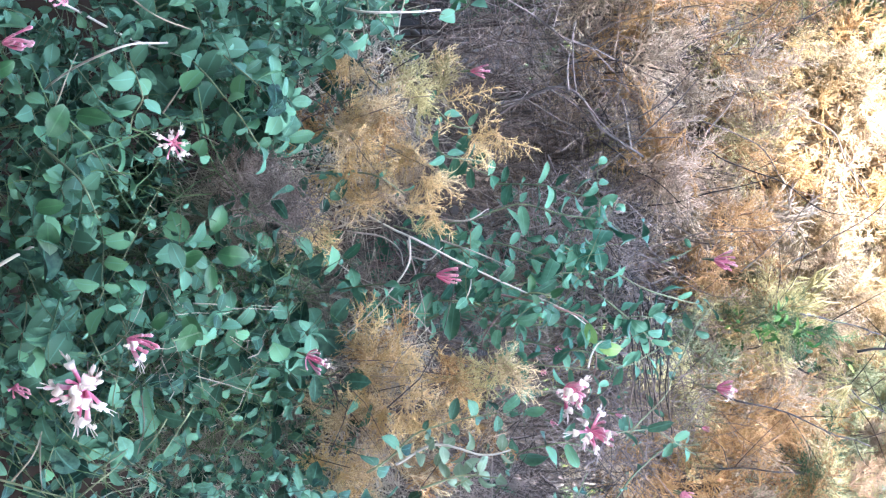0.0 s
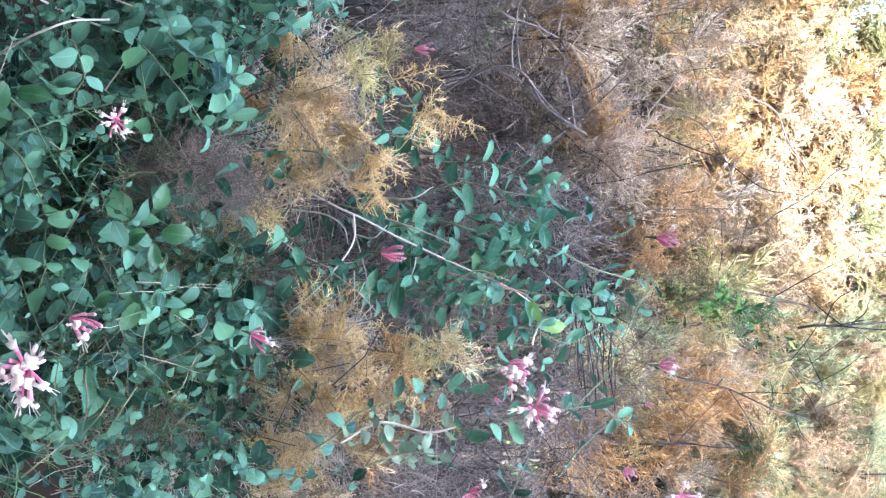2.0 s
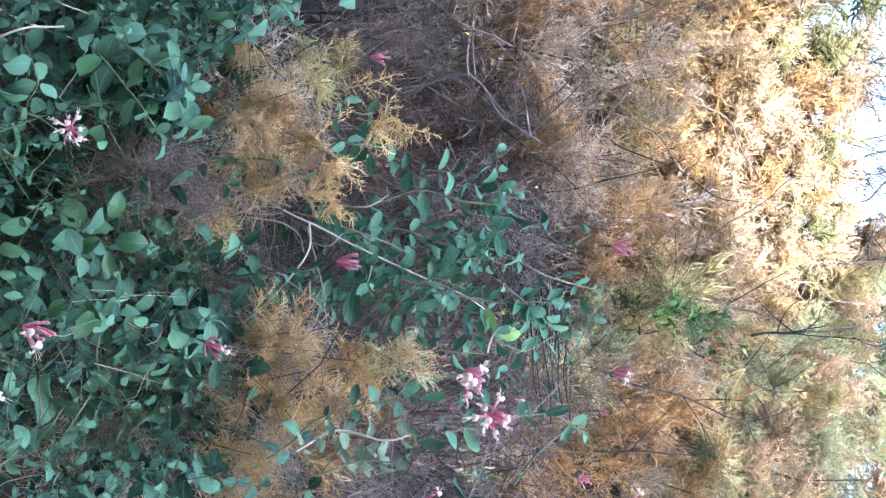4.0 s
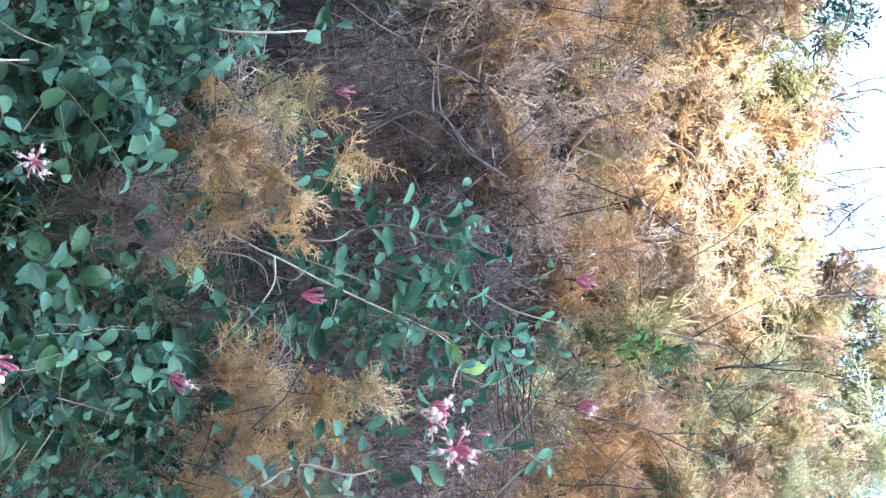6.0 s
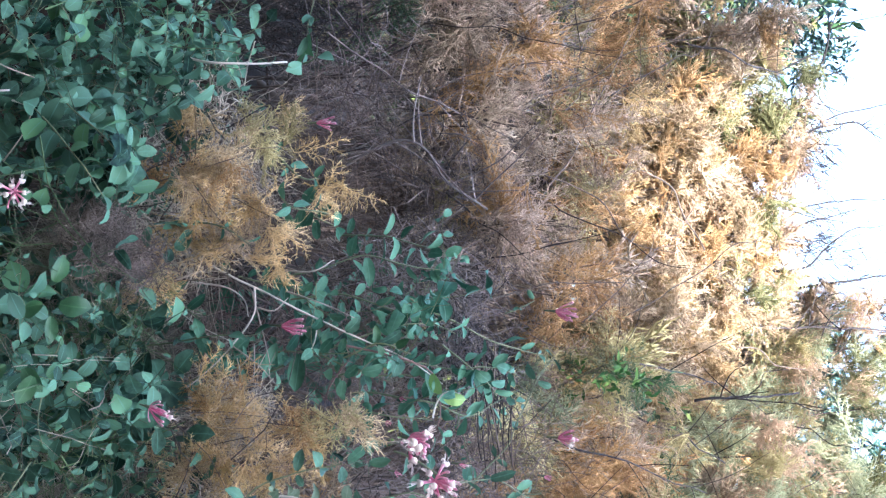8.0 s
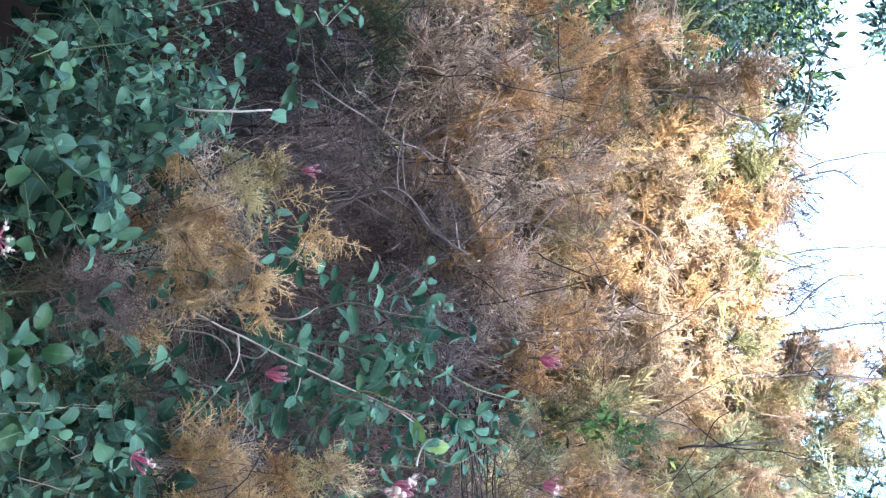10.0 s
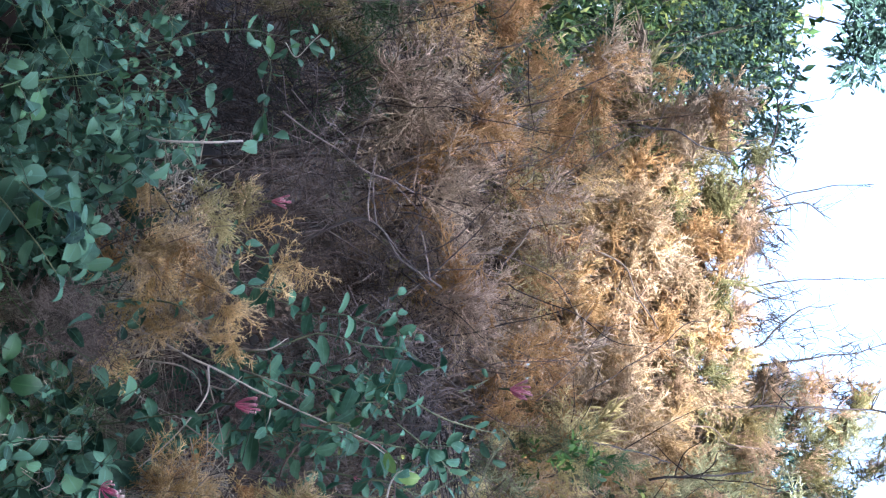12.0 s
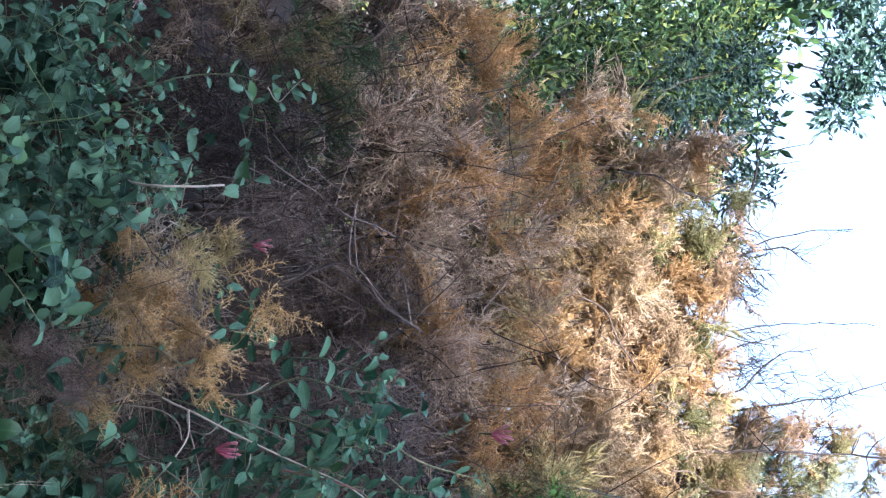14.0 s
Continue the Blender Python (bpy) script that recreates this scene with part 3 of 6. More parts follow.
# ---- bare stems among the low leaves ----
for owner, stem, thick, pts in (
        (right, STEM_GREEN, 0.0014, ((0.238, 1.5, 0.929), (0.25, 1.5, 0.974), (0.261, 1.51, 1.013))),
        (right, STEM_DULL, 0.0012, ((0.242, 1.51, 0.94), (0.213, 1.5, 0.966), (0.186, 1.53, 0.966))),
        (right, STEM_DULL, 0.0010, ((0.193, 1.52, 0.966), (0.222, 1.5, 0.973), (0.255, 1.52, 0.967))),
        (right, STEM_GREEN, 0.0012, ((0.232, 1.51, 1.028), (0.218, 1.5, 1.05), (0.209, 1.53, 1.057))),
        (right, STEM_GREEN, 0.0012, ((0.26, 1.52, 1.006), (0.237, 1.51, 1.034), (0.224, 1.54, 1.048))),
        (right, STEM_RED, 0.0016, ((0.06, 1.54, 0.906), (0.094, 1.52, 0.952), (0.126, 1.54, 0.978))),
        (right, STEM_GREEN, 0.0010, ((0.1, 1.58, 1.124), (0.128, 1.58, 1.121), (0.154, 1.6, 1.12))),
        (right, STEM_GREEN, 0.0010, ((0.181, 1.57, 1.089), (0.2, 1.57, 1.077), (0.22, 1.58, 1.058))),
        (right, STEM_DULL, 0.0010, ((0.159, 1.58, 1.058), (0.188, 1.57, 1.065), (0.22, 1.58, 1.055))),
        (right, STEM_GREEN, 0.0010, ((0.172, 1.58, 1.114), (0.2, 1.57, 1.098), (0.22, 1.58, 1.08))),
        (low, STEM_GREEN, 0.0017, ((-0.106, 1.53, 0.968), (-0.073, 1.5, 1.015), (-0.031, 1.54, 1.025))),
        (low, STEM_DULL, 0.0011, ((-0.151, 1.62, 1.068), (-0.174, 1.6, 1.092), (-0.202, 1.62, 1.099))),
        (low, STEM_DULL, 0.0010, ((-0.15, 1.56, 0.966), (-0.175, 1.54, 0.986), (-0.21, 1.57, 0.99))),
        (low, STEM_DULL, 0.0010, ((-0.11, 1.58, 0.995), (-0.092, 1.57, 1.026), (-0.075, 1.6, 1.039))),
        (low, STEM_DULL, 0.0012, ((-0.277, 1.6, 1.032), (-0.252, 1.58, 1.074), (-0.239, 1.6, 1.106))),
        (low, STEM_GREEN, 0.0013, ((-0.185, 1.54, 0.918), (-0.173, 1.52, 0.938), (-0.159, 1.54, 0.938)))):
    owner.shoot(pts, stem=stem, thick=thick, leaves=(2, 3), wob=0.004, n=10)
for a, b, size in (((0.094, 1.52, 0.952), (-0.4, -0.1, 0.5), 0.046), ((0.094, 1.52, 0.952), (0.6, -0.2, 0.25), 0.044), ((0.103, 1.52, 0.964), (0.3, -0.3, -0.5), 0.040), ((0.118, 1.52, 0.976), (-0.6, -0.2, 0.5), 0.040)):
    right.one_leaf(Vector(a), Vector(b), Vector((0.1, -0.9, 0.35)), size)

# ---- honeysuckle sprays in the middle ----
mid = Vine("loose honeysuckle sprays with paired green leaves", (0.10, 2.05, 0.70), 4)
mid.shoot(((-0.084, 1.9, 1.186), (-0.045, 1.86, 1.252), (-0.016, 1.84, 1.312), (0.011, 1.84, 1.368), (0.045, 1.84, 1.438), (0.075, 1.86, 1.507), (0.105, 1.88, 1.545)), 0.038, 0.040, STEM_TAN, 0.0016, leaves=(0.62, 1.0), wob=0.004)
mid.shoot(((-0.015, 1.84, 1.313), (0.02, 1.82, 1.313), (0.065, 1.8, 1.283), (0.119, 1.78, 1.227)), 0.03, 0.04, STEM_TAN, 0.0014, leaves=(2, 3), wob=0.004)
mid.shoot(((-0.011, 1.84, 1.313), (0.027, 1.84, 1.324), (0.08, 1.84, 1.333)), 0.03, 0.04, STEM_TAN, 0.0014, leaves=(2, 3), wob=0.004)
for stem, thick, pts in (
        (STEM_TAN, 0.0013, ((-0.022, 1.86, 1.234), (-0.018, 1.85, 1.275), (-0.001, 1.84, 1.302), (0.02, 1.83, 1.31))),
        (STEM_TAN, 0.0012, ((0.008, 1.84, 1.317), (0.012, 1.82, 1.342), (-0.003, 1.83, 1.358))),
        (STEM_TAN, 0.0014, ((-0.037, 1.86, 1.348), (-0.036, 1.84, 1.389), (-0.049, 1.86, 1.413))),
        (STEM_TAN, 0.0012, ((-0.011, 1.86, 1.352), (0.005, 1.85, 1.399), (0.023, 1.86, 1.44))),
        (STEM_TAN, 0.0011, ((0.055, 1.82, 1.29), (0.082, 1.82, 1.325), (0.108, 1.84, 1.345))),
        (STEM_TAN, 0.0010, ((0.055, 1.83, 1.318), (0.083, 1.83, 1.318), (0.101, 1.85, 1.314))),
        (STEM_TAN, 0.0010, ((0.028, 1.86, 1.391), (0.052, 1.85, 1.388), (0.077, 1.86, 1.374))),
        (STEM_RED, 0.0012, ((0.079, 1.86, 1.427), (0.104, 1.85, 1.409), (0.126, 1.86, 1.401))),
        (STEM_TAN, 0.0009, ((-0.004, 1.84, 1.201), (0.027, 1.83, 1.242), (0.052, 1.84, 1.29))),
        (STEM_RED, 0.0016, ((0.055, 1.845, 1.43), (0.073, 1.85, 1.5), (0.094, 1.86, 1.538), (0.141, 1.88, 1.546), (0.164, 1.9, 1.541)))):
    mid.shoot(pts, stem=stem, thick=thick, leaves=(2, 3), wob=0.003, n=10)
mid.shoot(((0.059, 1.84, 1.158), (0.047, 1.82, 1.23), (0.038, 1.82, 1.286), (0.041, 1.84, 1.329)), 0.030, 0.027, narrow=True, material=LEAF_MID)
mid.shoot(((-0.034, 1.92, 1.353), (-0.048, 1.92, 1.418), (-0.048, 1.94, 1.498), (-0.023, 1.98, 1.578)), 0.033, 0.027, narrow=True, material=LEAF_MID)
mid.shoot(((0.09, 1.9, 1.326), (0.06, 1.88, 1.4), (0.035, 1.9, 1.47), (0.025, 1.94, 1.552)), 0.036, 0.027, narrow=True, material=LEAF_MID)
mid.shoot(((-0.001, 1.92, 1.353), (-0.001, 1.9, 1.427), (0.021, 1.92, 1.505), (0.047, 1.94, 1.57)), 0.033, 0.027, narrow=True, material=LEAF_MID)
mid.shoot(((0.097, 1.92, 1.396), (0.088, 1.92, 1.469), (0.087, 1.94, 1.548), (0.092, 1.98, 1.637)), 0.033, 0.027, narrow=True, material=LEAF_MID)
mid.shoot(((-0.09, 1.96, 1.408), (-0.078, 1.96, 1.475), (-0.068, 1.98, 1.541)), 0.033, 0.027, narrow=True, material=LEAF_MID)
mid.shoot(((0.123, 1.92, 1.433), (0.124, 1.92, 1.505), (0.148, 1.94, 1.585), (0.121, 1.98, 1.644)), 0.030, 0.027, narrow=True, material=LEAF_MID)
mid.shoot(((-0.001, 1.96, 1.504), (0.033, 1.98, 1.578), (0.071, 2.02, 1.646), (0.079, 2.04, 1.685)), 0.028, 0.027, narrow=True, material=LEAF_MID)
mid.shoot(((0.086, 1.9, 1.282), (0.064, 1.88, 1.364), (0.056, 1.86, 1.437)), 0.042, 0.027, narrow=True, material=LEAF_MID)
mid.shoot(((0.043, 1.92, 1.36), (0.086, 1.9, 1.427), (0.099, 1.9, 1.506)), 0.036, 0.027, narrow=True, material=LEAF_MID)
mid.shoot(((0.056, 1.84, 1.119), (0.021, 1.86, 1.136), (0.028, 1.86, 1.194)), 0.028, 0.027, narrow=True, material=LEAF_MID)
mid.shoot(((-0.095, 1.76, 1.213), (-0.079, 1.72, 1.281), (-0.06, 1.74, 1.324)), 0.022, 0.04, narrow=True, material=LEAF_MID)
mid.shoot(((-0.128, 1.76, 1.356), (-0.106, 1.74, 1.378), (-0.094, 1.76, 1.409)), 0.030, 0.028, narrow=True, material=LEAF_MID)
mid.shoot(((-0.186, 1.8, 1.331), (-0.153, 1.78, 1.374), (-0.151, 1.8, 1.392)), 0.024, 0.030, narrow=True, material=LEAF_MID)
mid.shoot(((-0.132, 1.92, 1.36), (-0.109, 1.9, 1.384), (-0.094, 1.9, 1.413)), 0.034, 0.03, narrow=True, material=LEAF_MID)
mid.shoot(((0.07, 1.86, 1.422), (0.055, 1.84, 1.466), (0.069, 1.84, 1.507)), 0.030, 0.030, narrow=True, material=LEAF_GREEN)
mid.shoot(((0.141, 1.88, 1.538), (0.111, 1.86, 1.545), (0.11, 1.86, 1.566)), 0.032, 0.03, STEM_PALE, 0.0013, leaves=(0.4, 1), material=LEAF_YOUNG)
mid.shoot(((0.006, 1.84, 1.169), (-0.001, 1.84, 1.212), (0.02, 1.84, 1.255)), 0.028, 0.026, narrow=True, material=LEAF_MID)
mid.shoot(((0.106, 1.86, 1.223), (0.084, 1.84, 1.283), (0.084, 1.86, 1.337)), 0.032, 0.026, narrow=True, material=LEAF_MID)
mid.shoot(((-0.03, 1.9, 1.289), (-0.015, 1.88, 1.357), (0.021, 1.88, 1.421)), 0.032, 0.027, narrow=True, material=LEAF_MID)
mid.shoot(((0.136, 1.9, 1.413), (0.141, 1.88, 1.478), (0.156, 1.9, 1.534)), 0.030, 0.028, narrow=True, material=LEAF_MID)
mid.shoot(((0.058, 1.94, 1.548), (0.087, 1.94, 1.592), (0.124, 1.96, 1.614)), 0.028, 0.026, narrow=True, material=LEAF_MID)
mid.flower((0.032, 1.8, 1.357), (0.1, -0.40, 0.85), 0.031, 10, 0.0, "pink fan of closed flower tubes")
mid.flower((0.172, 1.84, 1.51), (0.1, -0.85, 0.4), 0.043, 20, 0.32, "open flower head, white lips and pink tubes")
mid.flower((0.222, 1.83, 1.54), (0.05, -0.9, 0.3), 0.036, 20, 0.6, "cream and peach open flower head")
mid.flower((0.125, 1.9, 1.494), (0.1, -0.8, 0.4), 0.015, 7, 0.0, "small pink bud head")
mid.flower((0.155, 1.9, 1.476), (0.1, -0.8, 0.4), 0.015, 7, 0.0, "small pink bud head")
mid.flower((0.218, 1.9, 1.488), (0.1, -0.8, 0.4), 0.015, 7, 0.0, "small pink bud head")
mid.flower((0.208, 1.9, 1.57), (0.1, -0.6, 0.6), 0.014, 6, 0.1, "small pink bud head")
mid.flower((-0.209, 1.76, 1.401), (0.1, -0.6, 0.6), 0.028, 10, 0.0, "pink flower head among bare twigs")

for c, rad, n, size in (((0.042, 1.87, 1.436), 0.079, 6, 0.028), ((0.028, 1.9, 1.499), 0.065, 4, 0.025), ((0.021, 1.88, 1.385), 0.05, 3, 0.027),
                        ((0.091, 1.88, 1.506), 0.05, 4, 0.028), ((0.152, 1.94, 1.57), 0.05, 4, 0.023), ((0.021, 1.88, 1.248), 0.05, 4, 0.025)):
    mid.lobe(c, rad, n, size, material=LEAF_MID)
for c, rad, n in (((0.007, 1.92, 1.227), 0.079, 90), ((0.044, 1.94, 1.328), 0.086, 130), ((0.029, 1.98, 1.414), 0.093, 150), ((0.089, 1.98, 1.489), 0.086, 130), ((0.111, 1.96, 1.378), 0.072, 90), ((-0.046, 2, 1.428), 0.065, 70), ((0.237, 1.96, 1.416), 0.065, 60)):
    mid.inner(c, rad, n // 3, 0.026)

high = Vine("thin honeysuckle shoots with pink flowers in dry brush", (0.28, 2.25, 0.75), 5)
high.shoot(((0.317, 1.95, 1.416), (0.257, 1.92, 1.451), (0.236, 1.9, 1.499), (0.263, 1.92, 1.548)), 0.036, 0.036, narrow=True)
high.shoot(((0.195, 1.92, 1.491), (0.226, 1.92, 1.556), (0.238, 1.96, 1.614), (0.268, 2, 1.682)), 0.030, 0.042, narrow=True)
high.shoot(((0.247, 2, 1.586), (0.196, 2.02, 1.639), (0.15, 2.02, 1.653), (0.08, 2.06, 1.697)), 0.024, 0.038, narrow=True)
high.shoot(((0.33, 2, 1.563), (0.271, 2.02, 1.624), (0.266, 2.04, 1.677)), 0.026, 0.04, narrow=True)
high.shoot(((0.015, 2.06, 1.633), (-0.001, 2.08, 1.676)), 0.022, 0.03, narrow=True)
high.flower((0.014, 1.84, 1.69), (0.1, -0.6, 0.7), 0.029, 11, 0.1, "pink flower head with closed tubes")
high.flower((0.169, 1.84, 1.693), (0.0, -0.6, 0.7), 0.029, 11, 0.1, "pink flower head with closed tubes")
high.flower((0.233, 1.98, 1.683), (0.1, -0.8, 0.4), 0.016, 7, 0.0, "small pink bud head")
high.flower((0.316, 1.96, 1.656), (0.1, -0.8, 0.4), 0.026, 8, 0.0, "pink flower head with closed tubes")
high.flower((0.34, 1.9, 1.457), (0.1, -0.8, 0.3), 0.030, 11, 0.6, "open flower head, white lips and pink tubes")
high.flower((0.357, 2, 1.731), (0.1, -0.8, 0.3), 0.026, 10, 0.8, "open white flower head")
high.flower((0.328, 2.02, 1.657), (0.1, -0.8, 0.3), 0.022, 8, 0.0, "pink flower head with closed tubes")
high.shoot(((0.355, 1.95, 1.503), (0.292, 1.93, 1.533)), 0.03, 0.04, narrow=True)

sage = Vine("pale grey-green leafy sprigs in the dry bush", (0.20, 1.95, 0.60), 6, "")
sage.ob.name = "leafy_sprig"
sage.shoot(((0.24, 1.66, 1.322), (0.22, 1.66, 1.367), (0.229, 1.66, 1.417), (0.219, 1.66, 1.452)), 0.019, 0.020, STEM_PALE, 0.0018, material=LEAF_SAGE)
sage.shoot(((0.253, 1.66, 1.284), (0.214, 1.66, 1.335), (0.188, 1.66, 1.386), (0.175, 1.66, 1.436)), 0.022, 0.028, material=LEAF)
sage.shoot(((0.265, 1.66, 1.348), (0.245, 1.66, 1.392), (0.251, 1.66, 1.436)), 0.02, 0.02, material=LEAF_SAGE)
sage.shoot(((0.203, 1.67, 1.35), (0.22, 1.66, 1.367), (0.234, 1.67, 1.385)), 0.020, 0.020, material=LEAF_SAGE)
sage.shoot(((0.266, 1.67, 1.385), (0.245, 1.66, 1.417)), 0.018, 0.020, material=LEAF_SAGE)
for plant in (low, right, edge, far_left, mid, high, sage):
    plant.finish()

# ---- dry feathery bushes in front ----
feather_bush("golden dried feathery bush with fine needles", (-0.02, 1.95, 0.55), [
    (-0.221, 1.78, 1.353, 0.024, "yellow"),
    (-0.19, 1.75, 1.333, 0.028, "yellow"),
    (-0.177, 1.68, 1.297, 0.025, "golden"),
    (-0.145, 1.68, 1.313, 0.030, "golden"),
    (-0.157, 1.7, 1.258, 0.022, "golden"),
    (-0.118, 1.7, 1.281, 0.026, "straw"),
    (-0.117, 1.74, 1.338, 0.025, "straw"),
    (-0.08, 1.74, 1.311, 0.029, "straw"),
    (-0.077, 1.75, 1.35, 0.026, "straw"),
    (-0.041, 1.76, 1.342, 0.020, "golden"),
    (-0.071, 1.76, 1.24, 0.020, "straw"),
    (-0.038, 1.76, 1.22, 0.023, "yellow"),
    (-0.021, 1.78, 1.188, 0.017, "straw"),
    (-0.051, 1.76, 1.274, 0.021, "straw"),
    (-0.128, 1.82, 1.411, 0.010, "golden"),
    (-0.183, 1.78, 1.374, 0.011, "yellow"),
    (-0.144, 1.74, 1.217, 0.014, "orange"),
    (-0.218, 1.78, 1.251, 0.012, "golden"),
], 0, 0.7, "dried bushes on the bank", 21, density=1.2, own=300, stem_r=0.0016)
feather_bush("golden brown dried feathery bush with fine needles", (0.16, 1.95, 0.55), [
    (0.106, 1.74, 1.284, 0.028, "golden"),
    (0.113, 1.76, 1.322, 0.025, "golden"),
    (0.146, 1.74, 1.271, 0.032, "golden"),
    (0.157, 1.73, 1.326, 0.034, "golden"),
    (0.138, 1.74, 1.378, 0.030, "golden"),
    (0.153, 1.76, 1.416, 0.025, "yellow"),
    (0.146, 1.76, 1.449, 0.013, "straw"),
    (0.206, 1.75, 1.31, 0.033, "straw"),
    (0.197, 1.78, 1.251, 0.027, "straw"),
    (0.2, 1.76, 1.369, 0.029, "straw"),
    (0.258, 1.78, 1.271, 0.031, "straw"),
    (0.262, 1.77, 1.321, 0.029, "straw"),
    (0.268, 1.8, 1.219, 0.023, "straw"),
    (0.262, 1.77, 1.361, 0.023, "orange"),
    (0.181, 1.82, 1.202, 0.017, "straw"),
    (0.208, 1.78, 1.428, 0.017, "orange"),
    (0.309, 1.8, 1.233, 0.027, "straw"),
    (0.315, 1.8, 1.303, 0.027, "straw"),
], 0, 0.7, "dried bushes on the bank", 22, density=1.4, own=300, stem_r=0.0016)

# ---- taller dry shrubs in the shade ----
dry_grey = feather_bush("tall dry grey-brown feathery shrub in shade", (-0.25, 2.75, 0.85), [
    (-0.128, 2.2, 1.659, 0.052, "tan"),
    (-0.092, 2.22, 1.664, 0.034, "tan"),
    (-0.225, 2.3, 1.608, 0.048, "tan"),
    (-0.329, 2.3, 1.565, 0.052, "tan"),
    (-0.242, 2.35, 1.705, 0.053, "tan"),
    (-0.341, 2.4, 1.752, 0.047, "orange"),
    (-0.321, 2.3, 1.496, 0.043, "grey"),
    (-0.154, 2.2, 1.466, 0.033, "grey"),
    (-0.136, 2.25, 1.54, 0.036, "olive"),
    (-0.323, 2.3, 1.41, 0.040, "grey"),
    (-0.277, 2.3, 1.582, 0.042, "orange"),
    (-0.209, 2.3, 1.505, 0.038, "grey"),
    (-0.06, 2.25, 1.59, 0.034, "grey"),
    (-0.379, 2.4, 1.566, 0.045, "tan"),
    (-0.261, 2.5, 1.77, 0.049, "tan"),
    (-0.315, 2.4, 1.637, 0.045, "tan"),
    (-0.181, 2.3, 1.651, 0.038, "tan"),
    (-0.359, 2.4, 1.686, 0.040, "tan"),
    (-0.087, 2.3, 1.531, 0.030, "brown"),
], 4, 0.43, "tall dry shrubs", 23, density=0.62, own=140)
feather_bush("tan tips of dry plumes in the brown brush", (-0.4, 2.8, 0.95), [
    (-0.46, 2.15, 1.575, 0.022, "tan"),
    (-0.385, 2.15, 1.57, 0.026, "tan"),
    (-0.335, 2.15, 1.603, 0.028, "orange"),
    (-0.268, 2.15, 1.645, 0.028, "tan"),
    (-0.153, 2.15, 1.636, 0.026, "orange"),
    (-0.112, 2.15, 1.653, 0.026, "tan"),
    (-0.42, 2.2, 1.604, 0.026, "tan"),
    (-0.394, 2.3, 1.687, 0.030, "orange"),
], 0, 1.35, "tall dry shrubs", 64, density=0.5, own=140)
feather_bush("dry shrub with pale bleached plumes in shade", (-0.6, 2.85, 0.95), [
    (-0.572, 2.4, 1.62, 0.040, "straw"),
    (-0.531, 2.4, 1.628, 0.036, "tan"),
    (-0.46, 2.4, 1.668, 0.047, "tan"),
    (-0.408, 2.4, 1.597, 0.045, "tan"),
    (-0.384, 2.4, 1.544, 0.042, "grey"),
    (-0.375, 2.5, 1.743, 0.038, "orange"),
    (-0.518, 2.5, 1.529, 0.042, "grey"),
    (-0.63, 2.5, 1.548, 0.038, "grey"),
    # brown lobes from here stand in for the dark recess behind the plumes
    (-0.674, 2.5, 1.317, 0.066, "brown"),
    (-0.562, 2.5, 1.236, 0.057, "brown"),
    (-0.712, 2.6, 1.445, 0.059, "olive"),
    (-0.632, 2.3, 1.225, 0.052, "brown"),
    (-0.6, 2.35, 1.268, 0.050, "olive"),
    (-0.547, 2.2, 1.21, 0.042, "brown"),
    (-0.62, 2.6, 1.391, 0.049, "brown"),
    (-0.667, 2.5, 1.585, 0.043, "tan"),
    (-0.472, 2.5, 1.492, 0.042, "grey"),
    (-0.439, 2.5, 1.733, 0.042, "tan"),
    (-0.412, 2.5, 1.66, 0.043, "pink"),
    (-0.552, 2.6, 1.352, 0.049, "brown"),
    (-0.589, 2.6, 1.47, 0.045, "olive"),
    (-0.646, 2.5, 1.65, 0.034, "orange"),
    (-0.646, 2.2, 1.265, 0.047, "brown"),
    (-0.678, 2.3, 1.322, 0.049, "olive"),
], 4, 0.43, "tall dry shrubs", 33, density=0.66, own=140)
dry_orange = feather_bush("tall dry orange-brown feathery shrub in shade", (-0.15, 3.0, 1.0), [
    (-0.112, 2.7, 1.778, 0.053, "orange"),
    (-0.016, 2.7, 1.778, 0.053, "orange"),
    (0.038, 2.6, 1.726, 0.045, "orange"),
    (0.059, 2.7, 1.788, 0.045, "orange"),
    (-0.157, 2.8, 1.843, 0.049, "olive"),
    (-0.064, 2.8, 1.827, 0.049, "orange"),
    (-0.196, 2.75, 1.772, 0.048, "olive"),
    (-0.251, 2.8, 1.837, 0.047, "tan"),
    (-0.344, 2.8, 1.848, 0.051, "tan"),
    (-0.435, 2.85, 1.874, 0.050, "olive"),
    (-0.508, 2.85, 1.905, 0.047, "orange"),
    (-0.684, 2.8, 1.778, 0.047, "orange"),
    (-0.765, 2.8, 1.699, 0.047, "orange"),
    (-0.607, 2.9, 1.969, 0.039, "orange"),
    (-0.574, 2.8, 1.827, 0.042, "orange"),
    (-0.49, 2.8, 1.837, 0.049, "orange"),
    (-0.388, 2.9, 1.911, 0.048, "golden"),
    (-0.617, 2.8, 1.745, 0.038, "orange"),
    (0.115, 2.6, 1.726, 0.039, "tan"),
], 4, 0.47, "tall dry shrubs", 24, density=0.8, own=140)
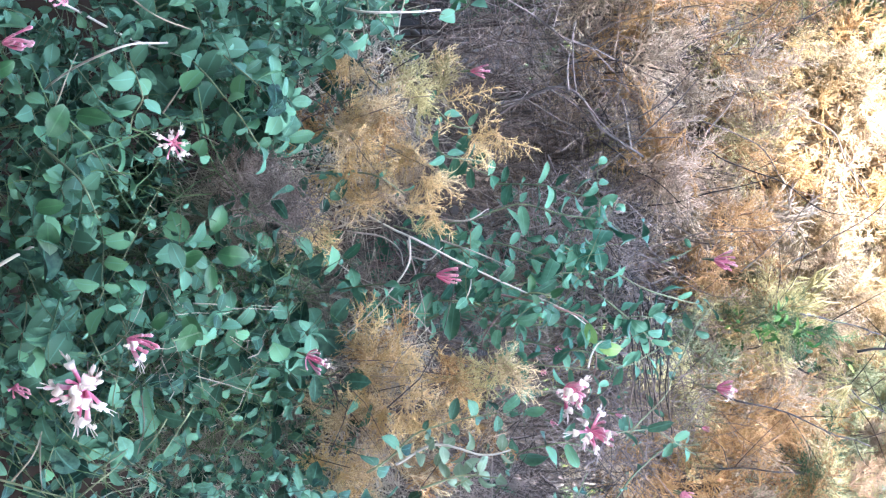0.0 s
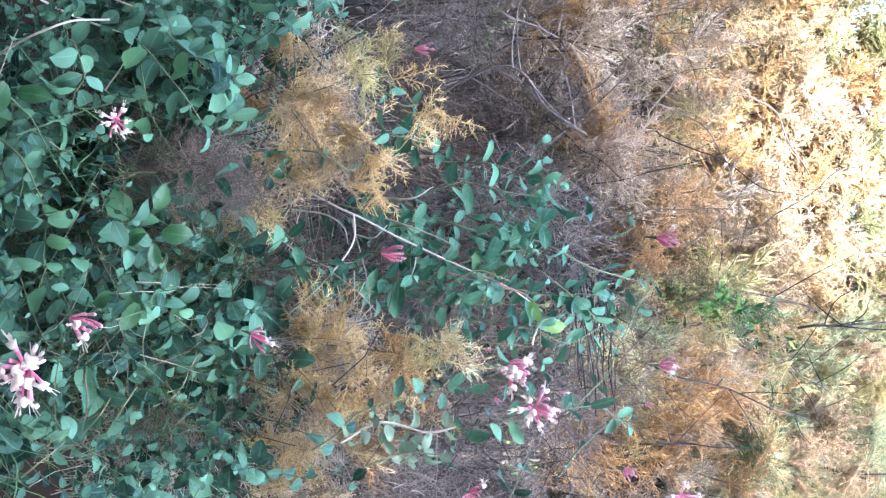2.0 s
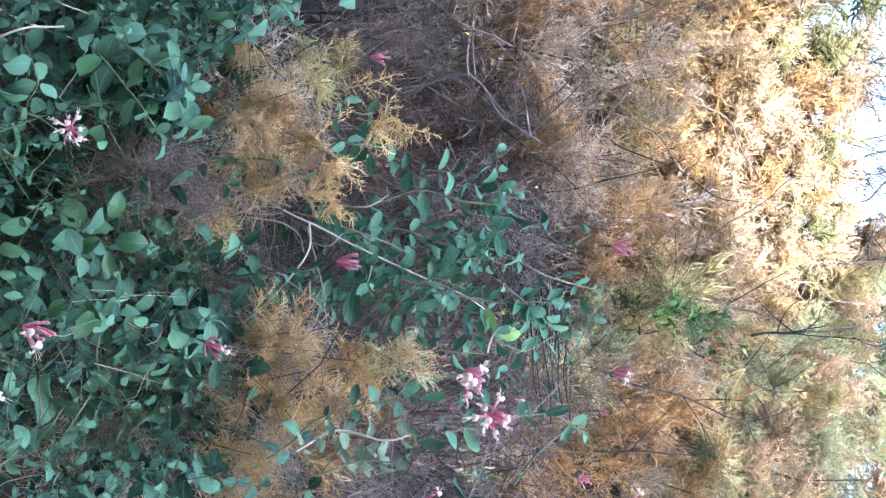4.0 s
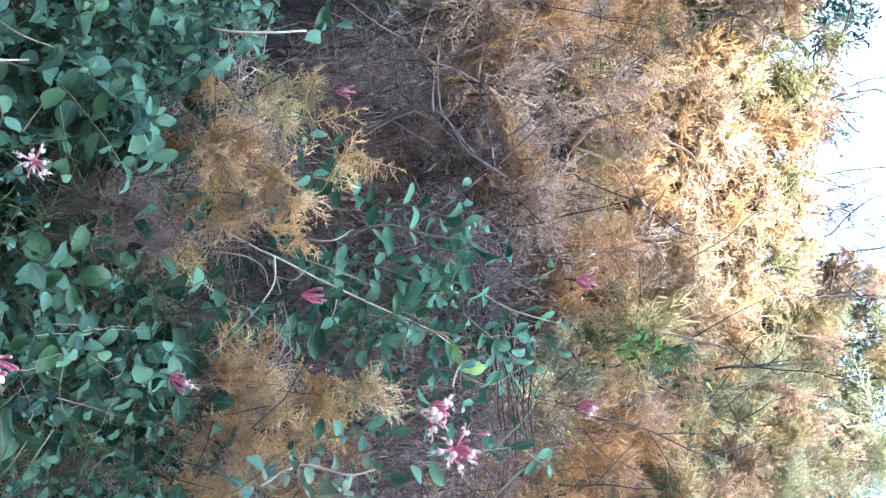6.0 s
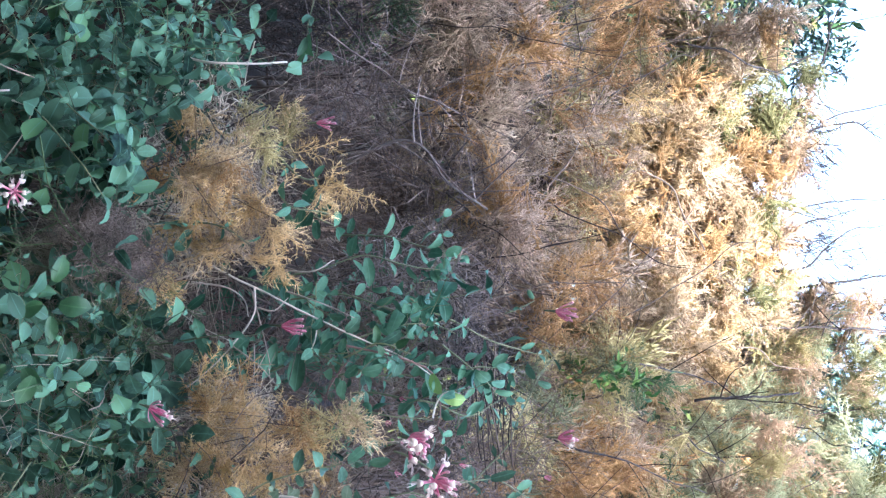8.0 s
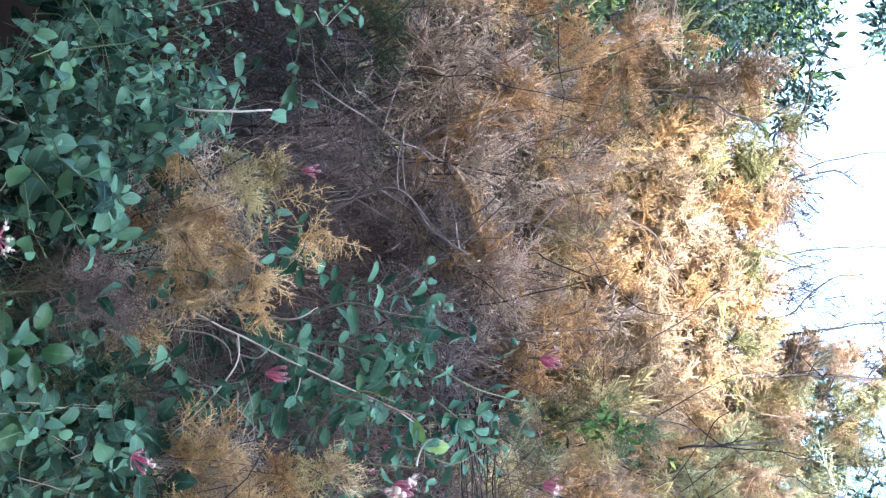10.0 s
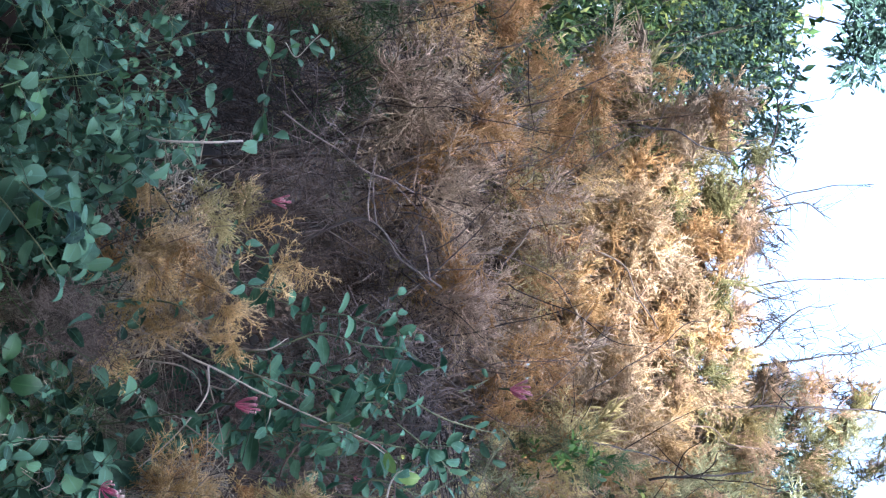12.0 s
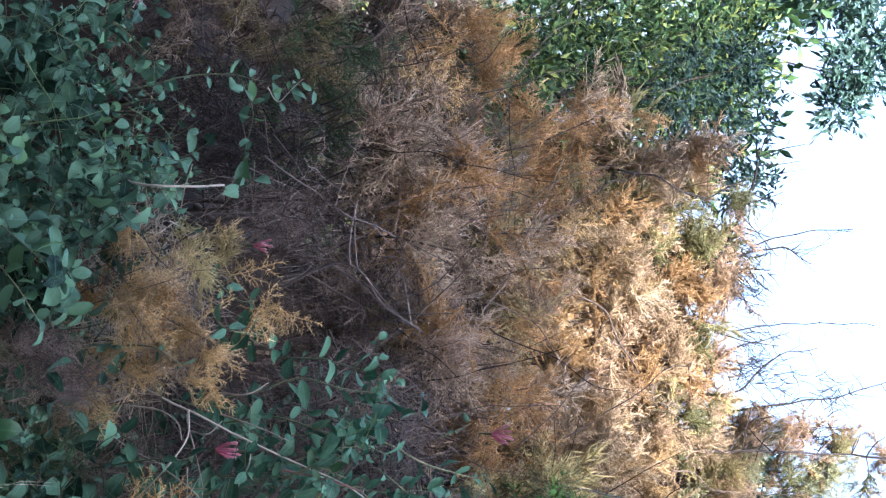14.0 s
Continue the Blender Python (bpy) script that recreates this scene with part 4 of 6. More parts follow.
dry_right = feather_bush("dry orange and olive feathery shrub", (0.40, 2.9, 1.0), [
    (0.241, 2.6, 1.731, 0.055, "orange"),
    (0.285, 2.65, 1.783, 0.060, "orange"),
    (0.275, 2.7, 1.857, 0.057, "orange"),
    (0.368, 2.65, 1.817, 0.056, "orange"),
    (0.332, 2.55, 1.728, 0.052, "orange"),
    (0.277, 2.4, 1.655, 0.042, "olive"),
    (0.335, 2.3, 1.608, 0.043, "orange"),
    (0.346, 2.25, 1.548, 0.043, "tan"),
    (0.391, 2.5, 1.678, 0.047, "orange"),
    (0.207, 2.8, 1.889, 0.053, "tan"),
    (0.178, 2.6, 1.76, 0.039, "olive"),
    (0.396, 2.75, 1.923, 0.048, "green"),
    (0.171, 2.3, 1.625, 0.031, "olive"),
    (0.252, 2.25, 1.59, 0.031, "grey"),
    (0.331, 2.8, 1.919, 0.047, "orange"),
    (0.148, 2.5, 1.687, 0.032, "olive"),
    (0.267, 2.9, 1.995, 0.055, "olive"),
    (0.46, 2.7, 1.886, 0.061, "orange"),
    (0.444, 2.6, 1.769, 0.059, "tan"),
    (0.43, 2.4, 1.628, 0.054, "tan"),
], 4, 0.47, "tall dry shrubs", 25, density=0.8, own=140)
feather_bush("loose orange shrub of fine dry sprays", (0.42, 3.1, 1.0), [
    (0.236, 2.68, 1.785, 0.046, "orange"),
    (0.290, 2.72, 1.815, 0.052, "orange"),
    (0.253, 2.76, 1.862, 0.050, "golden"),
    (0.337, 2.78, 1.859, 0.055, "orange"),
    (0.305, 2.86, 1.915, 0.052, "orange"),
    (0.346, 2.68, 1.778, 0.050, "orange"),
    (0.407, 2.7, 1.780, 0.050, "orange"),
    (0.458, 2.9, 1.903, 0.050, "sage"),
    (0.440, 2.9, 1.945, 0.040, "sage"),
    (0.390, 2.95, 1.950, 0.045, "golden"),
    (0.155, 2.45, 1.667, 0.026, "sage"),
    (0.187, 2.45, 1.703, 0.028, "sage"),
    (0.237, 2.45, 1.657, 0.024, "sage"),
    (0.270, 2.60, 1.760, 0.045, "orange"),
    (0.320, 2.62, 1.720, 0.045, "orange"),
], 0, 1.5, "tall dry shrubs", 62, density=0.55, own=120)
feather_bush("dull brown back shrub of dead sprays, darkened for inner shade", (0.6, 3.3, 1.1), [
    (0.468, 3.15, 1.637, 0.07, "brown"),
    (0.503, 3.15, 1.695, 0.07, "brown"),
    (0.526, 3.15, 1.753, 0.07, "grey"),
    (0.549, 3.15, 1.811, 0.07, "tan"),
    (0.600, 3.15, 1.740, 0.08, "grey"),
    (0.590, 3.15, 1.640, 0.08, "brown"),
    (0.560, 3.15, 1.560, 0.08, "brown"),
    (0.620, 3.15, 1.860, 0.08, "tan"),
], 12, 0.5, "tall dry shrubs", 63, density=1.2, own=60)
feather_bush("fresh green feathery weed in the dry shrub", (0.30, 2.9, 1.0), [
    (0.116, 2.62, 1.781, 0.034, "green"),
    (0.128, 2.64, 1.831, 0.036, "sage"),
    (0.135, 2.66, 1.881, 0.032, "green"),
    (0.15, 2.68, 1.923, 0.024, "green"),
    (0.101, 2.6, 1.75, 0.022, "sage"),
    (0.109, 2.7, 1.867, 0.022, "yellow"),
    (0.389, 2.7, 1.916, 0.031, "green"),
    (0.406, 2.75, 1.972, 0.027, "yellow"),
], 4, 0.4, "tall dry shrubs", 44, density=1.3, own=140)
feather_bush("dark green feathery undergrowth behind the dry plumes", (-0.55, 3.1, 1.0), [
    (-0.704, 2.7, 1.446, 0.051, "green"),
    (-0.652, 2.7, 1.497, 0.051, "green"),
    (-0.57, 2.7, 1.487, 0.041, "green"),
    (-0.501, 2.65, 1.418, 0.040, "green"),
    (-0.667, 2.9, 1.731, 0.048, "green"),
    (-0.684, 2.9, 1.677, 0.039, "green"),
    (-0.585, 2.9, 1.741, 0.037, "green"),
    (-0.453, 2.6, 1.391, 0.035, "green"),
    (-0.56, 3, 1.803, 0.039, "green"),
    (-0.522, 3.05, 1.874, 0.039, "green"),
    (-0.66, 3, 1.825, 0.045, "green"),
    (-0.567, 2.30, 1.335, 0.042, "green"),
    (-0.58, 2.30, 1.395, 0.042, "green"),
    (-0.530, 2.30, 1.448, 0.045, "green"),
    (-0.500, 2.28, 1.495, 0.040, "green"),
    (-0.451, 2.30, 1.465, 0.036, "green"),
    (-0.477, 2.30, 1.370, 0.040, "green"),
    (-0.600, 2.35, 1.500, 0.040, "green"),
], 4, 0.36, "tall dry shrubs", 45, density=0.6, own=100)
# dark fill: its brown stands in for shade behind the front shrubs
feather_bush("dull brown back shrub of dead sprays, darkened for inner shade", (-0.3, 3.3, 1.1), [
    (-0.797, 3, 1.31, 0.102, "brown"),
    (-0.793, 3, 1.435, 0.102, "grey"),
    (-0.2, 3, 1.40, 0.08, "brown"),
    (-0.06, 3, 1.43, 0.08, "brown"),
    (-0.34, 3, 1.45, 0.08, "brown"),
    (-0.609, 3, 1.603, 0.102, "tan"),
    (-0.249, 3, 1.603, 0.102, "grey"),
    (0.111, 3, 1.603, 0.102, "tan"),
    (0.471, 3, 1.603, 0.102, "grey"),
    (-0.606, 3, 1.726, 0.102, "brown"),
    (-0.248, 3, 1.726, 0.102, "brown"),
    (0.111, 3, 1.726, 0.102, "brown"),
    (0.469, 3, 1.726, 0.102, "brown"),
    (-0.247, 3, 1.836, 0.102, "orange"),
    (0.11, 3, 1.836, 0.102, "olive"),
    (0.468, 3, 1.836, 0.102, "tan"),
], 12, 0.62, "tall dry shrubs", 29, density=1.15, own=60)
feather_bush("dull brown back shrub of dead sprays, darkened for inner shade", (0.15, 3.3, 1.1), [
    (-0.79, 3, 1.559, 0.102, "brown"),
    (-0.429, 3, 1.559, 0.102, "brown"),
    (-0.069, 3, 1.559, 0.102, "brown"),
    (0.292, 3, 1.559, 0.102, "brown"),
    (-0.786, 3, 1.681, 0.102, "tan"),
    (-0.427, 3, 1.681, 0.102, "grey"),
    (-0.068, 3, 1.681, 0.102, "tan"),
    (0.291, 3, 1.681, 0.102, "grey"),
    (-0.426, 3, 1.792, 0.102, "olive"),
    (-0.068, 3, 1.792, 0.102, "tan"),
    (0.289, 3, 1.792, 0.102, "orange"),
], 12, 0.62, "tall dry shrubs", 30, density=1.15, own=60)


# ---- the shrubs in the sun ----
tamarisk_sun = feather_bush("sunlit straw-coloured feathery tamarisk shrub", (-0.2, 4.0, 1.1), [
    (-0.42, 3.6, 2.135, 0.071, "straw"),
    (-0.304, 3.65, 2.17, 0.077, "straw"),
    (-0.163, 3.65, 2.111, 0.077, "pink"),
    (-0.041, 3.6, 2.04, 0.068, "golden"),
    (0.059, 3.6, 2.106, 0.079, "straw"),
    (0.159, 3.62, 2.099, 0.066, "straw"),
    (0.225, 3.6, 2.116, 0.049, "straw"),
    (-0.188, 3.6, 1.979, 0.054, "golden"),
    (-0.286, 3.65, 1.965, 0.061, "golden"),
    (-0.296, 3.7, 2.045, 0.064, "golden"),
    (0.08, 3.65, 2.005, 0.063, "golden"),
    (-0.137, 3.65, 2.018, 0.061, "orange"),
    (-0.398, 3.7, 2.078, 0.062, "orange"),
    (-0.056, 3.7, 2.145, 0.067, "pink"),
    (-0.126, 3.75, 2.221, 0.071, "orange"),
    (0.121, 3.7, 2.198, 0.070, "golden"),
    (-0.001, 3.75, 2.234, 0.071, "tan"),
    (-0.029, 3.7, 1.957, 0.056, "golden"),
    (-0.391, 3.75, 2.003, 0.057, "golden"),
    # green needles, dark enough to pass for a shaded hole
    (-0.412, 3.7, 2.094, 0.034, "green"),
    # straw and golden tufts stand in for the lower edge of the sun patch
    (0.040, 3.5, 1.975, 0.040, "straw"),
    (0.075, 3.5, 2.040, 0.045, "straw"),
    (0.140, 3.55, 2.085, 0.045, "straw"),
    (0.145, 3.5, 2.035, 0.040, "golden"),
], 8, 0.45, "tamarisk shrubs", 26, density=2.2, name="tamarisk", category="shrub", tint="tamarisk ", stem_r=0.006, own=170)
# orange and olive in place of straw make the sun look weaker here
feather_bush("tan and olive tamarisk shrub against the sky, toned for weaker sun", (-0.35, 4.3, 1.1), [
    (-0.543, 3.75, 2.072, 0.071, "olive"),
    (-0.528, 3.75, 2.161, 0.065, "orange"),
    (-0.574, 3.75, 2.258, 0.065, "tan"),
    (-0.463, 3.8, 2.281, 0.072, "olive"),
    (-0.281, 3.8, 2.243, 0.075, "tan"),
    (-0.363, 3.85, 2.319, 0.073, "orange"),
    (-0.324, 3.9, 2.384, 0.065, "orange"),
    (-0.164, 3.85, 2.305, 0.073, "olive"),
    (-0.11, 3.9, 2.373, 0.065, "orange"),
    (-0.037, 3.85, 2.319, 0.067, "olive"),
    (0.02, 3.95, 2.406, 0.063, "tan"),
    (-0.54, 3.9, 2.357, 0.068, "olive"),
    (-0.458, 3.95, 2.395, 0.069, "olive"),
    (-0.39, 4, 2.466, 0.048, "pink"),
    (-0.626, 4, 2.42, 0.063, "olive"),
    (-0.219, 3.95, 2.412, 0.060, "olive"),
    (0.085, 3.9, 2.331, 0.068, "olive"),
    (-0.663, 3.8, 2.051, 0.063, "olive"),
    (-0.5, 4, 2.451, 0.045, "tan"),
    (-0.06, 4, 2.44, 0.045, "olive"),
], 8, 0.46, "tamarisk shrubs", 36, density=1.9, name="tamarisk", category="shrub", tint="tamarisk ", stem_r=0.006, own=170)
feather_bush("loose orange and tan tamarisk sprays before the green trees", (-0.75, 4.2, 1.1), [
    (-0.892, 3.4, 1.845, 0.045, "orange"),
    (-0.744, 3.4, 1.858, 0.045, "orange"),
    (-0.651, 3.4, 1.91, 0.045, "orange"),
    (-0.712, 3.5, 1.989, 0.050, "orange"),
    (-0.775, 3.6, 2.072, 0.052, "orange"),
    (-0.768, 3.7, 2.158, 0.055, "tan"),
    (-0.80, 3.8, 2.264, 0.050, "orange"),
    (-0.703, 3.95, 2.315, 0.058, "tan"),
    (-0.719, 3.9, 2.387, 0.058, "pink"),
    (-0.751, 3.9, 2.480, 0.050, "tan"),
    (-0.629, 3.9, 2.522, 0.050, "olive"),
    (-0.658, 3.95, 2.430, 0.055, "pink"),
    (-0.521, 3.95, 2.520, 0.045, "pink"),
    (-0.411, 4.0, 2.495, 0.040, "tan"),
    (-0.439, 3.55, 2.044, 0.036, "golden"),
    (-0.343, 3.55, 2.01, 0.034, "straw"),
    (-0.344, 3.55, 2.084, 0.036, "golden"),
], 8, 0.40, "tamarisk shrubs", 65, density=0.85, name="tamarisk", category="shrub", tint="tamarisk ", stem_r=0.003, own=110)
feather_bush("sparse orange tamarisk sprays against the sky", (0.15, 4.5, 1.1), [
    (0.005, 4.2, 2.684, 0.060, "orange"),
    (0.112, 4.2, 2.802, 0.067, "sage"),
    (0.05, 4.15, 2.568, 0.060, "tan"),
    (0.127, 4.2, 2.89, 0.070, "olive"),
    (0.11, 4.1, 2.497, 0.056, "sage"),
    (0.182, 4.2, 2.749, 0.063, "olive"),
    (0.029, 4.25, 2.883, 0.042, "orange"),
    (0.152, 4.2, 2.631, 0.063, "olive"),
    (0.217, 4.3, 2.943, 0.071, "olive"),
    (-0.032, 4.2, 2.556, 0.035, "tan"),
    (-0.171, 4.2, 2.512, 0.032, "pink"),
    (-0.371, 4.2, 2.549, 0.032, "pink"),
    (-0.494, 4.2, 2.526, 0.029, "tan"),
    (0.092, 4.3, 2.988, 0.065, "tan"),
    (-0.287, 4.1, 2.474, 0.034, "tan"),
    (0.019, 4.2, 2.558, 0.05, "olive"),
    (-0.01, 4.2, 2.645, 0.045, "tan"),
    (0.131, 4.25, 2.682, 0.055, "olive"),
    (0.035, 4.25, 2.765, 0.05, "pink"),
    (0.163, 4.25, 2.795, 0.055, "olive"),
    (0.052, 4.3, 2.894, 0.045, "tan"),
    (0.23, 4.3, 2.923, 0.055, "tan"),
    (0.259, 4.25, 2.744, 0.055, "olive"),
    (0.224, 4.2, 2.57, 0.055, "tan"),
], 8, 0.42, "tamarisk shrubs", 37, density=0.85, name="tamarisk", category="shrub", tint="tamarisk ", stem_r=0.003, own=120)
feather_bush("dense grey-green and tan tamarisk shrub behind the others", (0.6, 4.9, 1.1), [
    (0.756, 4.45, 2.185, 0.134, "sage"),
    (0.671, 4.45, 2.346, 0.134, "tan"),
    (0.424, 4.45, 2.442, 0.134, "sage"),
    (0.586, 4.45, 2.521, 0.134, "tan"),
    (0.422, 4.45, 2.616, 0.134, "sage"),
    (0.801, 4.45, 2.426, 0.134, "sage"),
    (0.748, 4.45, 2.6, 0.134, "tan"),
    (0.853, 4.45, 2.266, 0.134, "sage"),
    (0.59, 4.5, 2.74, 0.136, "olive"),
    (0.26, 4.45, 2.505, 0.101, "olive"),
    (-0.46, 4, 2.121, 0.070, "brown"),
    (-0.571, 4.05, 2.113, 0.070, "olive"),
    (-0.371, 4, 2.15, 0.060, "brown"),
    # tan backing added to lighten the dark gaps of the sunlit shrub
    (-0.36, 3.95, 2.06, 0.070, "tan"),
    (-0.25, 3.95, 2.10, 0.075, "tan"),
    (-0.20, 3.95, 2.16, 0.075, "orange"),
    (-0.08, 3.95, 2.07, 0.075, "tan"),
    (0.05, 3.95, 2.10, 0.075, "tan"),
], 12, 0.85, "tamarisk shrubs", 48, density=1.2, name="tamarisk", category="shrub", tint="tamarisk ", stem_r=0.008, own=60)
tamarisk_thin = feather_bush("thin tamarisk shrub with tan and green sprays", (0.45, 4.3, 1.1), [
    (0.359, 3.9, 2.124, 0.077, "sage"),
    (0.494, 4, 2.283, 0.085, "sage"),
    (0.302, 4, 2.354, 0.085, "sage"),
    (0.418, 4, 2.454, 0.073, "pink"),
    (0.1, 4.2, 2.589, 0.070, "sage"),
    (0.035, 4.2, 2.687, 0.073, "pink"),
    (0.112, 4.2, 2.758, 0.073, "sage"),
    (0.179, 4.1, 2.503, 0.071, "tan"),
    (0.518, 3.9, 2.152, 0.059, "yellow"),
    (0.367, 4, 2.251, 0.076, "olive"),
    (0.541, 4.1, 2.416, 0.084, "sage"),
    (0.299, 4.1, 2.532, 0.071, "sage"),
    (0.19, 4, 2.323, 0.070, "tan"),
    (0.119, 4.1, 2.445, 0.059, "sage"),
    (0.244, 4.2, 2.675, 0.073, "olive"),
    (0.397, 4.2, 2.646, 0.079, "sage"),
    (0.583, 4.2, 2.556, 0.086, "sage"),
    (0.312, 4.3, 2.763, 0.075, "olive"),
    (0.648, 4, 2.222, 0.085, "sage"),
    (0.563, 4.3, 2.748, 0.091, "sage"),
    (0.667, 3.9, 2.262, 0.083, "olive"),
    (0.643, 3.9, 2.373, 0.083, "tan"),
    (0.683, 3.9, 2.149, 0.074, "sage"),
    (0.641, 3.9, 2.484, 0.083, "sage"),
], 4, 0.72, "tamarisk shrubs", 27, density=1.0, name="tamarisk", category="shrub", tint="tamarisk ", stem_r=0.006, own=170)
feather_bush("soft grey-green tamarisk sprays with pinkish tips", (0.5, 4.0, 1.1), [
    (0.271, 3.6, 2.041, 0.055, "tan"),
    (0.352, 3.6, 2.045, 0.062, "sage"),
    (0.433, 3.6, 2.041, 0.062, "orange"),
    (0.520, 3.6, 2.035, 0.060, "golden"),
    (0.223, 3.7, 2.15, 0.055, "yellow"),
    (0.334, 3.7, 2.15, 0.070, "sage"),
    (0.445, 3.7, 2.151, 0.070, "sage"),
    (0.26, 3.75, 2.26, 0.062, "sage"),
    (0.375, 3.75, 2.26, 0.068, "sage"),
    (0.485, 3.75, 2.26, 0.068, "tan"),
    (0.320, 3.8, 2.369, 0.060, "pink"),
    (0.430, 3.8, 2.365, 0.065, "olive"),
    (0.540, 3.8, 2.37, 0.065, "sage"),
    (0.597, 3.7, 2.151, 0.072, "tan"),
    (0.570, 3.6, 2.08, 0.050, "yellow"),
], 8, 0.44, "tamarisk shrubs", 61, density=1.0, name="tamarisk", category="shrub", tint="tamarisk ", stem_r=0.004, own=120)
feather_bush("dense tan tamarisk shrub behind the sunlit one", (-0.3, 4.8, 1.1), [
    (-0.597, 4.45, 1.991, 0.145, "grey"),
    (-0.2, 4.45, 1.991, 0.145, "tan"),
    (0.197, 4.45, 1.991, 0.145, "grey"),
    (0.594, 4.45, 1.991, 0.145, "tan"),
    (-0.595, 4.45, 2.153, 0.145, "orange"),
    (-0.199, 4.45, 2.153, 0.145, "olive"),
    (0.196, 4.45, 2.153, 0.145, "orange"),
    (0.592, 4.45, 2.153, 0.145, "olive"),
    (-0.593, 4.45, 2.314, 0.145, "tan"),
    (-0.199, 4.45, 2.314, 0.145, "grey"),
    (0.195, 4.45, 2.314, 0.145, "tan"),
    (0.589, 4.45, 2.314, 0.145, "grey"),
    (-0.59, 4.45, 2.474, 0.145, "olive"),
    (-0.77, 4.35, 2.25, 0.09, "tan"),
    (-0.76, 4.35, 2.35, 0.09, "olive"),
    (-0.65, 4.35, 2.30, 0.09, "tan"),
    (0.01, 4.35, 2.21, 0.09, "tan"),
    (-0.198, 4.45, 2.474, 0.145, "orange"),
    (0.195, 4.45, 2.474, 0.145, "olive"),
], 12, 0.95, "tamarisk shrubs", 28, density=1.35, name="tamarisk", category="shrub", tint="tamarisk ", stem_r=0.008, own=60)
feather_bush("dense tan tamarisk shrub behind the sunlit one", (0.2, 4.8, 1.1), [
    (-0.399, 4.45, 1.942, 0.145, "olive"),
    (-0.002, 4.45, 1.942, 0.145, "orange"),
    (0.396, 4.45, 1.942, 0.145, "olive"),
    (-0.794, 4.45, 2.104, 0.145, "tan"),
    (-0.398, 4.45, 2.104, 0.145, "grey"),
    (-0.002, 4.45, 2.104, 0.145, "tan"),
    (0.394, 4.45, 2.104, 0.145, "grey"),
    (-0.791, 4.45, 2.266, 0.145, "olive"),
    (-0.396, 4.45, 2.266, 0.145, "orange"),
    (-0.002, 4.45, 2.266, 0.145, "olive"),
    (0.393, 4.45, 2.266, 0.145, "orange"),
    (-0.788, 4.45, 2.426, 0.145, "grey"),
    (-0.395, 4.45, 2.426, 0.145, "tan"),
    (-0.002, 4.45, 2.426, 0.145, "grey"),
], 12, 0.95, "tamarisk shrubs", 38, density=1.35, name="tamarisk", category="shrub", tint="tamarisk ", stem_r=0.008, own=60)

# ---- bare wood ----
def bare_branch(label, pts, r0, r1, material, forks=0, seed=0, name="bare_branch", fork_len=0.2, wob=0.02, up=(0, 0, 1), n=16, of=None):
    """A bare branch with side twigs: a thing of its own, or a part of the shrub that bears it."""
    r = random.Random(seed)
    line = wobble(smooth_line(pts, n), wob, seed * 3.1)
    s = Shape()
    s.tube(line, r0, r1, 7, cap=True)
    if of is None:
        ob = thing(name, label, "branch", pts[0])
        part("limb", s.mesh("limb", material), ob)
    else:
        ob = part("branch", s.mesh("branch", material), of, label=label)
    for i in range(forks):
        p = line[r.randrange(n // 4, n)]
        w = (Vector(up) * 0.7 + rand_dir(r)).normalized()
        L = fork_len * r.uniform(0.4, 1.2)
        pts2 = [p, p + w * L * 0.5 + rand_dir(r) * L * 0.05, p + w * L + rand_dir(r) * L * 0.12]
        s = Shape()
        s.tube(wobble(smooth_line(pts2, 6), 0.004, seed + i), r1 * 0.85, r1 * 0.4, 5)
        part("twig", s.mesh("twig", material), ob)
    return ob


bare_branch("pale dead stem lying across the honeysuckle", ((-0.282, 1.6, 0.946), (-0.249, 1.64, 0.997), (-0.233, 1.69, 1.04), (-0.21, 1.68, 1.097), (-0.165, 1.71, 1.156), (-0.141, 1.78, 1.182)), 0.0014, 0.0011, STEM_PALE, 0, 1, "dry_stick", wob=0.004)
bare_branch("arched tan stem above the leaves", ((-0.165, 1.62, 0.918), (-0.192, 1.56, 0.986), (-0.206, 1.54, 1.03), (-0.217, 1.55, 1.058), (-0.226, 1.6, 1.08)), 0.0014, 0.0012, STEM_TAN, 0, 2, "dry_stick", wob=0.003)
bare_branch("short pale dead stem among leaves", ((0.022, 1.52, 0.914), (0.008, 1.52, 0.939), (-0.005, 1.54, 0.956)), 0.0022, 0.0016, STEM_TAN, 0, 3, "dry_stick", wob=0.002)
bare_branch("pale peeled upright stick beside dark twigs", ((-0.305, 1.84, 1.218), (-0.287, 1.79, 1.258), (-0.285, 1.79, 1.308), (-0.291, 1.82, 1.356)), 0.0016, 0.0013, STEM_TAN, 0, 4, "dry_stick", wob=0.003)
bare_branch("thick grey-lavender crooked branch in dead brush", ((-0.162, 2.06, 1.368), (-0.195, 2.04, 1.431), (-0.217, 2.04, 1.484), (-0.206, 2.04, 1.523), (-0.163, 2.06, 1.554), (-0.126, 2.1, 1.61)), 0.0023, 0.0015, TWIG_GREY, 9, 5, fork_len=0.15, wob=0.006)
bare_branch("grey twig leaning over the brush", ((-0.371, 2.06, 1.388), (-0.332, 2.06, 1.443), (-0.299, 2.08, 1.49), (-0.265, 2.12, 1.57)), 0.0014, 0.0009, TWIG_GREY, 8, 6, fork_len=0.14, wob=0.008)
bare_branch("dark thin branch across the dry shrub", ((-0.358, 2.6, 1.833), (-0.397, 2.65, 1.9), (-0.439, 2.7, 1.969), (-0.483, 2.8, 2.039), (-0.649, 2.9, 2.127)), 0.0014, 0.0007, TWIG_BROWN, 3, 7, fork_len=0.15, wob=0.008, of=dry_orange)
